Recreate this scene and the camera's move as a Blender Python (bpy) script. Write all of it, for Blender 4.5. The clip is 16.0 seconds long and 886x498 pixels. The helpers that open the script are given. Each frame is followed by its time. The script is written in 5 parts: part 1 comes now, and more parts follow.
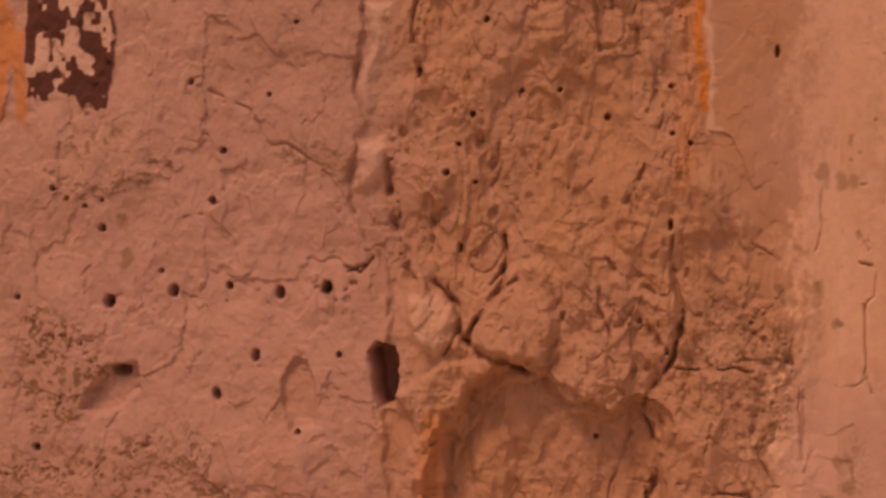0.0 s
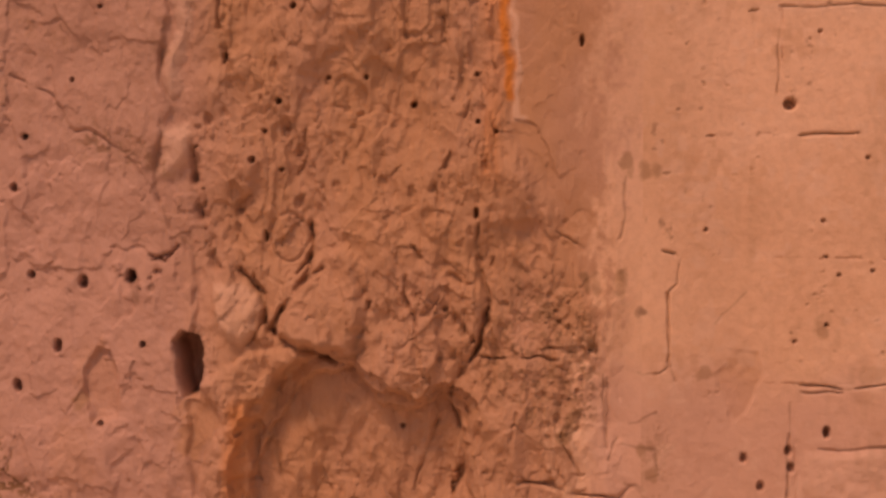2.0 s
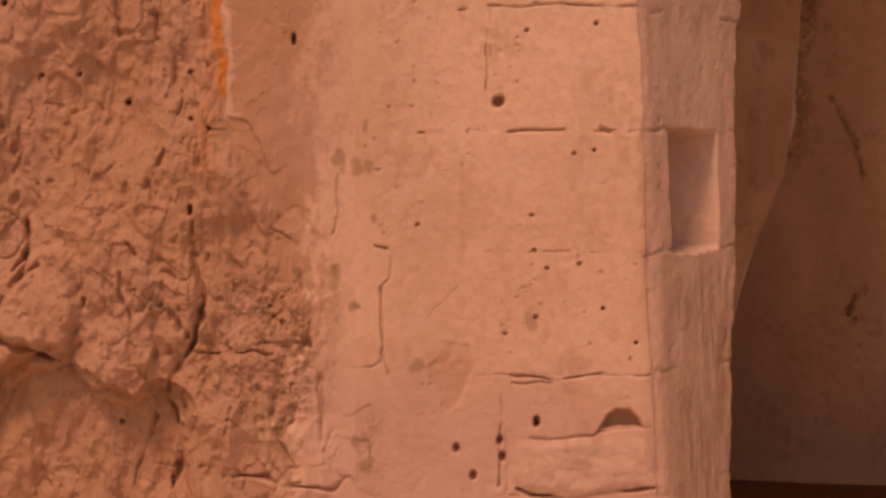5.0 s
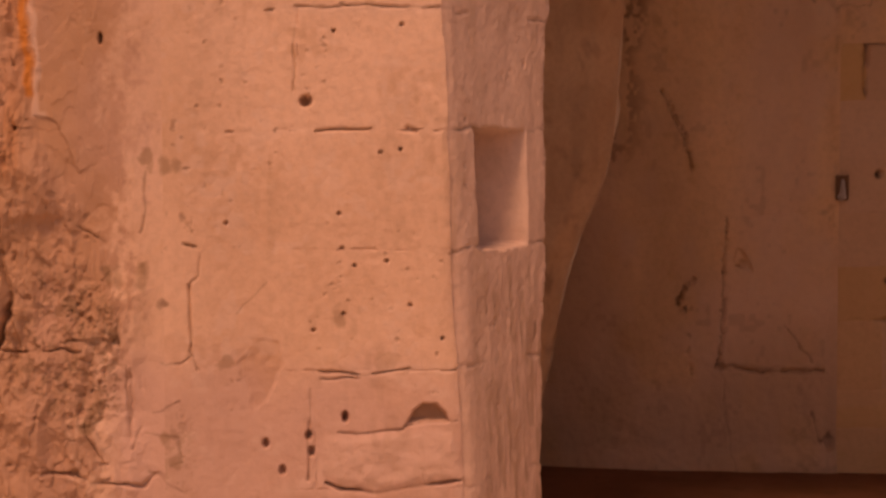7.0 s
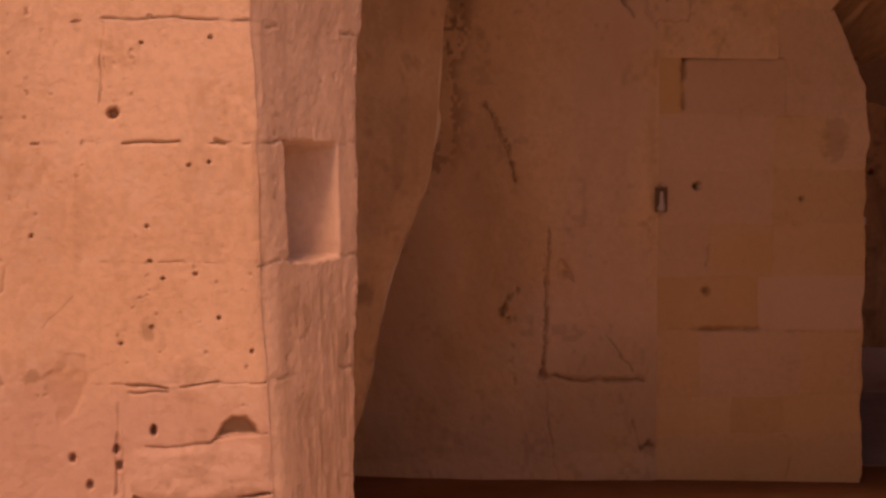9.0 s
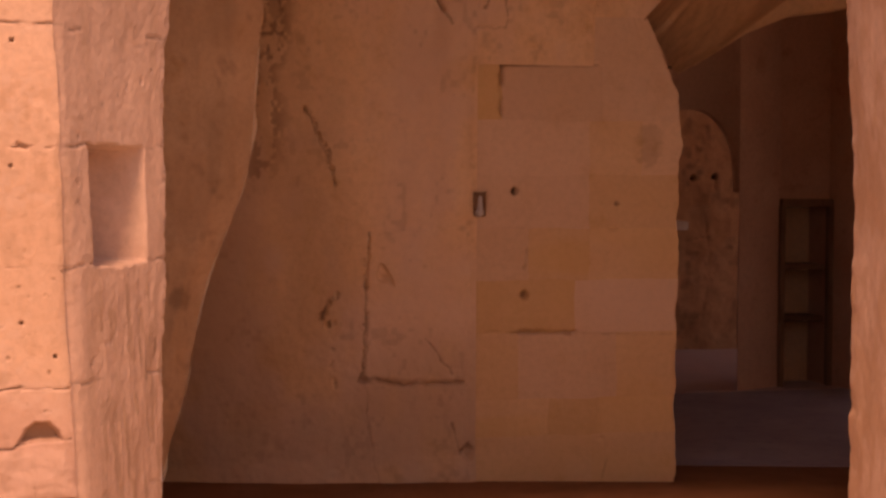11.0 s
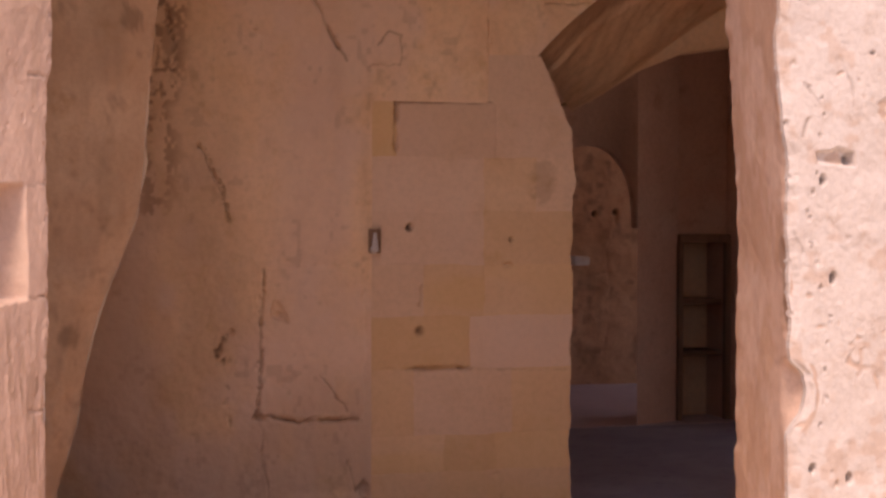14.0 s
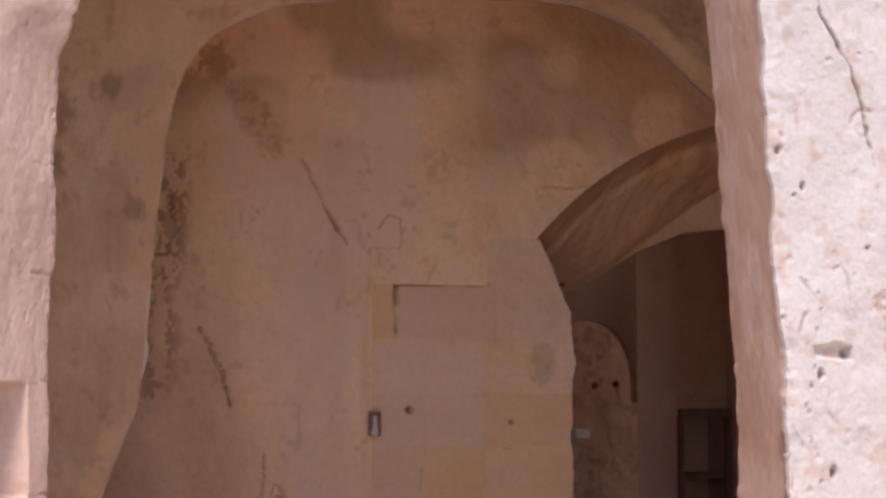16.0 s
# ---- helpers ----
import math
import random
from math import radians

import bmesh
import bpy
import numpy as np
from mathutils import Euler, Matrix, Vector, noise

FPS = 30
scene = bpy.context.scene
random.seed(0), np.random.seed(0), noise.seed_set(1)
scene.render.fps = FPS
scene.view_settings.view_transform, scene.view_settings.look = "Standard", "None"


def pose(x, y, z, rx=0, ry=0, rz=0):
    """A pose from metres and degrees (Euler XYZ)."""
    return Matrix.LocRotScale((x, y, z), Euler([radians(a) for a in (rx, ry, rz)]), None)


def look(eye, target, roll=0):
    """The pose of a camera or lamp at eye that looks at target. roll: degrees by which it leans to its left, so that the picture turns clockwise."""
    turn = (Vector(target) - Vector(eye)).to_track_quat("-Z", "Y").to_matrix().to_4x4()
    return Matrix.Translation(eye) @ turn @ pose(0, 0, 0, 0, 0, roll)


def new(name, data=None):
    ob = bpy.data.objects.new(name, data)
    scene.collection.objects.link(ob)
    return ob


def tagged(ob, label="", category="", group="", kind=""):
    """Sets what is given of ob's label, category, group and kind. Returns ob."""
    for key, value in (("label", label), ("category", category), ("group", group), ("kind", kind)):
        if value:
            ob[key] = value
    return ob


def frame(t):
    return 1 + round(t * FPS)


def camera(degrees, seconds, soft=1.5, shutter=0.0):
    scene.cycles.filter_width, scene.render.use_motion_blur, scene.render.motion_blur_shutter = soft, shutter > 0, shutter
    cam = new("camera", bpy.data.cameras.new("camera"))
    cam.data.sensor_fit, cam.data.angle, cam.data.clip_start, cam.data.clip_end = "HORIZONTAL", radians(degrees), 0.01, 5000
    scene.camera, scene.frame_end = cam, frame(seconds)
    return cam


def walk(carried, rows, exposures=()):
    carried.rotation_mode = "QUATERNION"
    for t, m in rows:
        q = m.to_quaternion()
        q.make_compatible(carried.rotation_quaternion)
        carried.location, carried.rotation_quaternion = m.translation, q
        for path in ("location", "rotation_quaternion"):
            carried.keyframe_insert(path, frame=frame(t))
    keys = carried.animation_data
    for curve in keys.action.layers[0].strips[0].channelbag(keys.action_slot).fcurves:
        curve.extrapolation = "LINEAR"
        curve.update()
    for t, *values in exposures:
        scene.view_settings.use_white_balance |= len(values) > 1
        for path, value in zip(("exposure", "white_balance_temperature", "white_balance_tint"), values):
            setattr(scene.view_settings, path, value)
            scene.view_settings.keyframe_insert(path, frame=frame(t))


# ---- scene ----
cam = camera(28.0, 16.0, soft=2.8)
PATH = [
    (0, (0.0017, 0.0001, 1.4164), (-0.3136, 1.9731, 1.3276), -0.17),
    (0.5, (0.0320, 0.0137, 1.4002), (-0.2429, 1.9928, 1.3129), -0.12),
    (1, (0.0655, 0.0259, 1.3833), (-0.1682, 2.0104, 1.2985), 0.01),
    (1.5, (0.1040, 0.0355, 1.3669), (-0.0968, 2.0238, 1.2864), 0.07),
    (2, (0.1473, 0.0455, 1.3531), (-0.0162, 2.0374, 1.2779), 0.12),
    (2.5, (0.1987, 0.0478, 1.3445), (0.0627, 2.0419, 1.2732), 0.09),
    (3, (0.2560, 0.0455, 1.3410), (0.1491, 2.0414, 1.2714), 0.13),
    (3.5, (0.3112, 0.0367, 1.3431), (0.2343, 2.0339, 1.2716), 0.07),
    (4, (0.3722, 0.0217, 1.3504), (0.3237, 2.0197, 1.2749), 0.06),
    (6.5, (0.6684, -0.0505, 1.4030), (0.7639, 1.9445, 1.3000), -0.19),
    (7, (0.6953, -0.0760, 1.4085), (0.8332, 1.9165, 1.3039), -0.09),
    (7.5, (0.7271, -0.0945, 1.4093), (0.9054, 1.8949, 1.3064), -0.13),
    (8, (0.7534, -0.1072, 1.4172), (0.9740, 1.8779, 1.3144), -0.03),
    (8.5, (0.7767, -0.1139, 1.4199), (1.0401, 1.8661, 1.3201), 0.01),
    (9, (0.7959, -0.1109, 1.4204), (1.1038, 1.8630, 1.3257), 0.08),
    (9.5, (0.8154, -0.1207, 1.4252), (1.1644, 1.8465, 1.3341), 0.16),
    (10, (0.8371, -0.1343, 1.4310), (1.2330, 1.8242, 1.3427), 0.21),
    (12.5, (0.9409, -0.1925, 1.3979), (1.5070, 1.7236, 1.3072), 0.18),
    (13, (0.9530, -0.1903, 1.4005), (1.5288, 1.7230, 1.3132), 0.20),
    (13.5, (0.9658, -0.1842, 1.4095), (1.5418, 1.7297, 1.3358), 0.17),
    (14, (0.9600, -0.1912, 1.4244), (1.5376, 1.7230, 1.3759), 0.12),
    (14.5, (0.9540, -0.1976, 1.4416), (1.5331, 1.7166, 1.4298), 0.10),
    (15, (0.9528, -0.2039, 1.4629), (1.5318, 1.7101, 1.4984), 0.01),
    (15.5, (0.9493, -0.2125, 1.4963), (1.5283, 1.7000, 1.5819), -0.12),
    (16, (0.9505, -0.2199, 1.5280), (1.5275, 1.6906, 1.6590), -0.12),
]
EXPOSURES = [
    (0.0, -0.81, 18800, 65), (1.5, -0.70, 17700, 63), (4.0, -0.60, 16900, 61), (7.0, -0.66, 19000, 66), (8.5, -0.65, 20500, 68), (10.0, -0.37, 20500, 68), (12.5, 0.31, 12200, 50), (14.0, 0.48, 8700, 34), (15.0, 0.54, 7500, 24), (16.0, 0.57, 6700, 18),
]
walk(cam, [(t, look(eye, target, roll)) for t, eye, target, roll in PATH], EXPOSURES)

# ---- world and sun: soft daylight of an open court ----
world = bpy.data.worlds.new("sky")
scene.world = world
world.use_nodes = True
wn = world.node_tree.nodes
sky = wn.new("ShaderNodeTexSky")
sky.sky_type, sky.sun_disc = "NISHITA", False
SUN_EL, SUN_ROT = 58, 204
sky.sun_elevation, sky.sun_rotation = radians(SUN_EL), radians(SUN_ROT)
world.node_tree.links.new(sky.outputs[0], wn["Background"].inputs[0])
wn["Background"].inputs[1].default_value = 0.15
sun = new("sun", bpy.data.lights.new("sun", "SUN"))
sun.data.energy, sun.data.angle, sun.data.color = 2.1, radians(13), (1.0, 0.93, 0.83)
sun.matrix_world = look((-2.155, -4.84, 8.48), (0, 0, 0))


# ---- noise on arrays ----
def lattice(ix, iy, seed):
    n = (ix.astype(np.int64) * 374761393 + iy.astype(np.int64) * 668265263 + seed * 1442695041) & 0xFFFFFFFF
    n = ((n ^ (n >> 13)) * 1274126177) & 0xFFFFFFFF
    return ((n ^ (n >> 16)) & 0xFFFF) / 65535.0


def grain(x, y, seed=0):
    ix, iy = np.floor(x), np.floor(y)
    fx, fy = x - ix, y - iy
    fx, fy = fx * fx * fx * (fx * (fx * 6 - 15) + 10), fy * fy * fy * (fy * (fy * 6 - 15) + 10)
    a, b = lattice(ix, iy, seed), lattice(ix + 1, iy, seed)
    c, d = lattice(ix, iy + 1, seed), lattice(ix + 1, iy + 1, seed)
    return (a + (b - a) * fx) * (1 - fy) + (c + (d - c) * fx) * fy


def fbm(x, y, octaves=4, seed=0, gain=0.5):
    """Layered noise, about -1 to 1."""
    total, size, norm = 0.0, 1.0, 0.0
    for k in range(octaves):
        total = total + size * (2 * grain(x * 2.03**k + 17.3 * k, y * 2.03**k - 9.1 * k, seed + k) - 1)
        norm += size
        size *= gain
    return total / norm * 1.5


def ridged(x, y, octaves=4, seed=0):
    total, size, norm = 0.0, 1.0, 0.0
    for k in range(octaves):
        total = total + size * (1 - 2 * np.abs(2 * grain(x * 2.1**k + 5.7 * k, y * 2.1**k + 3.3 * k, seed + k) - 1))
        norm += size
        size *= 0.5
    return total / norm


def facets(x, y, seed=0):
    """Broken stone: cells that each have their own height and tilt, about -1 to 1."""
    cx, cy = np.floor(x), np.floor(y)
    best, value = np.full(x.shape, 1e9), np.zeros(x.shape)
    for i in (-1, 0, 1):
        for j in (-1, 0, 1):
            gx, gy = cx + i, cy + j
            px, py = gx + lattice(gx, gy, seed), gy + lattice(gx, gy, seed + 1)
            d = (x - px) ** 2 + (y - py) ** 2
            near = d < best
            best = np.where(near, d, best)
            tilt = 1.6 * (lattice(gx, gy, seed + 2) - 0.5) * (x - px) + 1.6 * (lattice(gx, gy, seed + 3) - 0.5) * (y - py)
            value = np.where(near, lattice(gx, gy, seed + 4) - 0.5 + tilt, value)
    return value


def smooth(a, b, x):
    s = np.clip((x - a) / (b - a), 0, 1)
    return s * s * (3 - 2 * s)


def line_distance(U, V, pts):
    best = np.full(U.shape, 1e9)
    for (x0, y0), (x1, y1) in zip(pts, pts[1:]):
        dx, dy = x1 - x0, y1 - y0
        s = np.clip(((U - x0) * dx + (V - y0) * dy) / (dx * dx + dy * dy + 1e-12), 0, 1)
        best = np.minimum(best, np.hypot(U - x0 - s * dx, V - y0 - s * dy))
    return best


def inside(U, V, pts):
    """Signed distance to a closed outline, positive inside."""
    d = line_distance(U, V, pts + pts[:1])
    odd = np.zeros(U.shape, bool)
    for (x0, y0), (x1, y1) in zip(pts, pts[1:] + pts[:1]):
        if y0 != y1:
            odd ^= ((y0 > V) != (y1 > V)) & (U < (x1 - x0) * (V - y0) / (y1 - y0) + x0)
    return np.where(odd, d, -d)


class Relief:
    """The height of a worked stone surface over a plane, with its own marks."""

    def __init__(self, U, V, warp=0.010):
        self.U, self.V, self.H = U, V, np.zeros(U.shape)
        self.WU = U + warp * fbm(U * 14, V * 14, 3, 71)
        self.WV = V + warp * fbm(U * 14, V * 14, 3, 83)
        self.marks = {}

    def hole(self, places, r, depth, tall=1.0):
        for u, v in places:
            near = (np.abs(self.U - u) < 4 * r) & (np.abs(self.V - v) < 4 * r * tall)
            d = np.hypot((0.35 * self.WU + 0.65 * self.U - u)[near] / r, (0.35 * self.WV + 0.65 * self.V - v)[near] / (r * tall))
            self.H[near] -= depth * smooth(1.25, 0.55, d)
        return self

    def crack(self, pts, width, depth, rise=0.0, dirt=0.45):
        d = line_distance(self.WU, self.WV, pts)
        wobble = width * (0.55 + 0.9 * grain(self.U * 30, self.V * 30, 7))
        self.H -= depth * np.exp(-((d / wobble) ** 2)) * (0.12 + 1.1 * smooth(0.22, 0.62, grain(self.U * 22, self.V * 22, 19)))
        # colour darkens along the line too, to make the crack show
        if dirt:
            self.mark("soot_shade", dirt * np.exp(-((d / (0.9 * wobble)) ** 2)) * (0.3 + 0.9 * grain(self.U * 13, self.V * 13, 20)))
        if rise:
            self.H += rise * np.exp(-((d / (5 * width)) ** 2))
        return self

    def pitted(self, pts, r, depth, seed, step=1.6):
        """A broken line: pits of many sizes strung along it."""
        rnd = random.Random(seed)
        for (x0, y0), (x1, y1) in zip(pts, pts[1:]):
            n = max(1, int(math.hypot(x1 - x0, y1 - y0) / (step * r)))
            for k in range(n):
                s = (k + rnd.random()) / n
                size = r * rnd.uniform(0.35, 1.2)
                at = [(x0 + s * (x1 - x0) + rnd.gauss(0, 0.7 * r), y0 + s * (y1 - y0) + rnd.gauss(0, 0.7 * r))]
                self.hole(at, size, depth * rnd.uniform(0.3, 1.0), rnd.uniform(0.7, 2.0))
                # many pits also carry their shade as a dark blot of colour
                if rnd.random() < 0.6:
                    self.blot("soot_shade", at, 0.9 * size, rnd.uniform(0.2, 0.6), 1.2)
        return self

    def sink(self, pts, depth, edge):
        d = inside(self.WU, self.WV, pts)
        self.H -= depth * smooth(-edge, edge, d)
        return self

    def mark(self, name, value):
        self.marks[name] = np.clip(np.maximum(self.marks.get(name, 0.0), value), 0, 1)
        return self

    def blot(self, name, places, r, strength=1.0, tall=1.0):
        for u, v in places:
            d = np.hypot((self.WU - u) / r, (self.WV - v) / (r * tall)) + 0.35 * fbm(self.U * 40, self.V * 40, 3, 5)
            self.mark(name, strength * smooth(1.15, 0.6, d))
        return self


# ---- mesh helpers ----
def span(*stops):
    """Coordinates from stop to stop: start, then (end, step) pairs."""
    out = [stops[0]]
    for end, step in stops[1:]:
        n = max(1, round((end - out[-1]) / step))
        out += list(np.linspace(out[-1], end, n + 1)[1:])
    return np.array(out)


def grid_object(name, co, mat, parent=None, marks=None, rim=False):
    rows, cols = co.shape[:2]
    mesh = bpy.data.meshes.new(name)
    idx = np.arange(rows * cols).reshape(rows, cols)
    quads = np.stack([idx[:-1, :-1], idx[:-1, 1:], idx[1:, 1:], idx[1:, :-1]], -1).reshape(-1, 4)
    keep = np.ones((rows - 1, cols - 1), bool)
    if rim:
        # the skirt hangs on vertices of its own, so that the face keeps its shading to the edge
        keep[1, 1:-1] = keep[-2, 1:-1] = keep[1:-1, 1] = keep[1:-1, -2] = False
    keep = keep.reshape(-1)
    quads = quads[keep]
    mesh.vertices.add(rows * cols)
    mesh.vertices.foreach_set("co", co.reshape(-1).astype(np.float32))
    mesh.loops.add(quads.size)
    mesh.loops.foreach_set("vertex_index", quads.reshape(-1).astype(np.int32))
    mesh.polygons.add(len(quads))
    mesh.polygons.foreach_set("loop_start", np.arange(0, quads.size, 4, dtype=np.int32))
    even = np.ones((rows - 1, cols - 1), bool)
    if rim:
        even[[0, -1]] = False
        even[:, [0, -1]] = False
    mesh.polygons.foreach_set("use_smooth", even.reshape(-1)[keep])
    mesh.update(calc_edges=True)
    for key, value in (marks or {}).items():
        layer = mesh.attributes.new(key, "FLOAT", "POINT")
        layer.data.foreach_set("value", np.broadcast_to(value, (rows, cols)).reshape(-1).astype(np.float32))
    mesh.materials.append(mat)
    ob = new(name, mesh)
    ob.parent = parent
    return ob


def patch(name, us, vs, place, work, mat, parent=None, skirt=0.15, warp=0.010):
    """A worked surface with edges that run back into the wall."""
    U, V = np.meshgrid(us, vs)
    r = Relief(U, V, warp)
    work(r)
    if skirt:
        U, V, H = np.pad(U, 2, "edge"), np.pad(V, 2, "edge"), np.pad(r.H, 2, "edge")
        edge = np.zeros(U.shape, bool)
        edge[[0, -1]] = True
        edge[:, [0, -1]] = True
        H = np.where(edge, H - skirt, H)
        marks = {k: np.pad(np.broadcast_to(m, r.U.shape), 2, "edge") for k, m in r.marks.items()}
    else:
        H, marks = r.H, r.marks
    return grid_object(name, place(U, V, H), mat, parent, marks, bool(skirt))


def plane(origin, along, out):
    o, a, n = (np.array(v, float) for v in (origin, along, out))

    def place(U, V, H):
        return o + U[..., None] * a + V[..., None] * np.array([0, 0, 1.0]) + H[..., None] * n

    return place


def prism(name, outline, z0, z1, mat, parent=None, bevel=0.0):
    bm = bmesh.new()
    low = [bm.verts.new((x, y, z0)) for x, y in outline]
    high = [bm.verts.new((x, y, z1)) for x, y in outline]
    bm.faces.new(low[::-1])
    bm.faces.new(high)
    for i in range(len(outline)):
        j = (i + 1) % len(outline)
        bm.faces.new((low[i], low[j], high[j], high[i]))
    bmesh.ops.recalc_face_normals(bm, faces=bm.faces)
    if bevel:
        bmesh.ops.bevel(bm, geom=bm.edges[:], offset=bevel, segments=2, affect="EDGES")
    return part(name, bm, mat, parent)


def box(name, lo, hi, mat, parent=None, bevel=0.0):
    (x0, y0, z0), (x1, y1, z1) = lo, hi
    return prism(name, [(x0, y0), (x1, y0), (x1, y1), (x0, y1)], z0, z1, mat, parent, bevel)


def part(name, bm, mat, parent=None, label=""):
    mesh = bpy.data.meshes.new(name)
    bm.to_mesh(mesh)
    bm.free()
    mesh.materials.append(mat)
    ob = new(name, mesh)
    ob.parent = parent
    if label:
        ob["label"] = label
    return ob


# ---- materials ----
def stone(name, colours, scale=1.0, rough=0.9, bump=0.4, marks=(), contrast=1.0, streak=1.0, vary=0.0):
    """Limestone, plaster or earth: three colours mixed by noise at two sizes, grain, and the marks of a surface."""
    mat = bpy.data.materials.new(name)
    mat.use_nodes = True
    nt = mat.node_tree
    n, link = nt.nodes, nt.links.new
    bsdf = n["Principled BSDF"]
    geo = n.new("ShaderNodeNewGeometry")
    mapping = n.new("ShaderNodeMapping")
    mapping.inputs["Scale"].default_value = (1, 1, streak)
    link(geo.outputs["Position"], mapping.inputs[0])

    def noise_tex(size, detail, rough_=0.6, warp=0.0):
        t = n.new("ShaderNodeTexNoise")
        t.inputs["Scale"].default_value, t.inputs["Detail"].default_value = size * scale, detail
        t.inputs["Roughness"].default_value, t.inputs["Distortion"].default_value = rough_, warp
        link(mapping.outputs[0], t.inputs["Vector"])
        return t.outputs[0]

    def ramp(value, lo, hi):
        r = n.new("ShaderNodeMapRange")
        r.interpolation_type = "SMOOTHSTEP"
        r.inputs[1].default_value, r.inputs[2].default_value = lo, hi
        link(value, r.inputs[0])
        return r.outputs[0]

    def mix(factor, a, b, mode="MIX"):
        m = n.new("ShaderNodeMix")
        m.data_type, m.blend_type = "RGBA", mode
        for v, s in ((factor, m.inputs[0]), (a, m.inputs[6]), (b, m.inputs[7])):
            if isinstance(v, (int, float)):
                s.default_value = v
            elif isinstance(v, tuple):
                s.default_value = (*v, 1)
            else:
                link(v, s)
        return m.outputs[2]

    w = 0.22 / contrast
    broad, mid, fine_spots = ramp(noise_tex(1.7, 5, 0.55, 0.4), 0.5 - w, 0.5 + w), ramp(noise_tex(7.0, 6, 0.65, 0.3), 0.52, 0.52 + 1.3 * w), ramp(noise_tex(40, 4, 0.7), 0.35, 0.75)

    def blended(three):
        c = mix(mid, mix(broad, three[0], three[1]), three[2])
        return mix(fine_spots, c, mix(0.13, c, (0.05, 0.02, 0.0)))

    col = blended(colours)
    if vary:
        info = n.new("ShaderNodeObjectInfo")
        hsv = n.new("ShaderNodeHueSaturation")
        for socket, k in (("Value", vary), ("Saturation", -vary)):
            r = n.new("ShaderNodeMapRange")
            r.inputs[3].default_value, r.inputs[4].default_value = 1 - k, 1 + k
            link(info.outputs["Random"], r.inputs[0])
            link(r.outputs[0], hsv.inputs[socket])
        link(col, hsv.inputs["Color"])
        col = hsv.outputs[0]
    for key, colour, power in marks:
        at = n.new("ShaderNodeAttribute")
        at.attribute_name = key
        scaled = n.new("ShaderNodeMath")
        scaled.operation = "MULTIPLY"
        scaled.inputs[1].default_value = power
        link(at.outputs["Fac"], scaled.inputs[0])
        col = mix(scaled.outputs[0], col, blended(colour) if isinstance(colour[0], tuple) else colour)
    link(col, bsdf.inputs["Base Color"])
    bsdf.inputs["Roughness"].default_value = rough
    bsdf.inputs["Specular IOR Level"].default_value = 0.2
    b = n.new("ShaderNodeBump")
    b.inputs["Strength"].default_value, b.inputs["Distance"].default_value = bump, 0.012
    tall = n.new("ShaderNodeMath")
    tall.operation = "ADD"
    link(noise_tex(28, 6, 0.65, 0.5), tall.inputs[0])
    fine = n.new("ShaderNodeMath")
    fine.operation = "MULTIPLY"
    fine.inputs[1].default_value = 0.45
    link(noise_tex(110, 4, 0.6), fine.inputs[0])
    link(fine.outputs[0], tall.inputs[1])
    link(tall.outputs[0], b.inputs["Height"])
    if marks and marks[1][0] == "clean":
        at = n.new("ShaderNodeAttribute")
        at.attribute_name = "clean"
        r = n.new("ShaderNodeMapRange")
        r.inputs[3].default_value, r.inputs[4].default_value = bump, 0.25
        link(at.outputs["Fac"], r.inputs[0])
        link(r.outputs[0], b.inputs["Strength"])
    link(b.outputs[0], bsdf.inputs["Normal"])
    return mat


LILAC = (0.56, 0.365, 0.325)
# the soot mark holds stains and also shade put into recesses by colour
OCHRE, RUST, MAROON, CHALK, SOOT_SHADE, GREEN = (0.50, 0.285, 0.17), (0.66, 0.24, 0.06), (0.10, 0.035, 0.03), (0.72, 0.54, 0.45), (0.16, 0.088, 0.054), (0.31, 0.192, 0.115)
MARKS = (("ochre", OCHRE, 0.8), ("lilac", LILAC, 0.8), ("chalk", CHALK, 0.85), ("gold", (0.70, 0.45, 0.20), 0.9), ("soot_shade", SOOT_SHADE, 0.85), ("lichen_dark", GREEN, 0.8), ("rust", RUST, 0.9), ("maroon", MAROON, 0.95))
ROUGH_MARKS = (MARKS[0], ("clean", ((0.73, 0.49, 0.36), (0.79, 0.55, 0.42), (0.66, 0.42, 0.29)), 1.0), *MARKS[1:])
M_ROUGH = stone("eroded limestone", ((0.49, 0.305, 0.25), (0.57, 0.37, 0.31), (0.39, 0.23, 0.155)), 1.1, bump=0.33, marks=ROUGH_MARKS)
M_BLOCK = stone("dressed limestone", ((0.73, 0.49, 0.36), (0.79, 0.55, 0.42), (0.66, 0.42, 0.29)), 1.0, bump=0.25, marks=MARKS, vary=0.012)
M_SPLAY = stone("tooled limestone", ((0.66, 0.46, 0.37), (0.72, 0.52, 0.43), (0.58, 0.39, 0.30)), 1.2, bump=0.2, marks=MARKS, streak=0.8)
# kept paler than the worn limewash so that unseen passage faces bounce light
M_WHITE = stone("limewashed stone", ((0.79, 0.73, 0.70), (0.84, 0.785, 0.76), (0.70, 0.57, 0.50)), 1.6, bump=0.32, marks=MARKS)
M_LIME = stone("worn limewash", ((0.64, 0.575, 0.545), (0.70, 0.64, 0.615), (0.55, 0.44, 0.38)), 1.6, bump=0.32, marks=MARKS)
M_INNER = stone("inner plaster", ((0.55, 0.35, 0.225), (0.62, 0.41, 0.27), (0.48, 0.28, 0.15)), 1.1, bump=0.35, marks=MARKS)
M_FAR = stone("old plaster", ((0.79, 0.54, 0.345), (0.84, 0.60, 0.41), (0.70, 0.45, 0.245)), 0.8, bump=0.3, marks=MARKS)
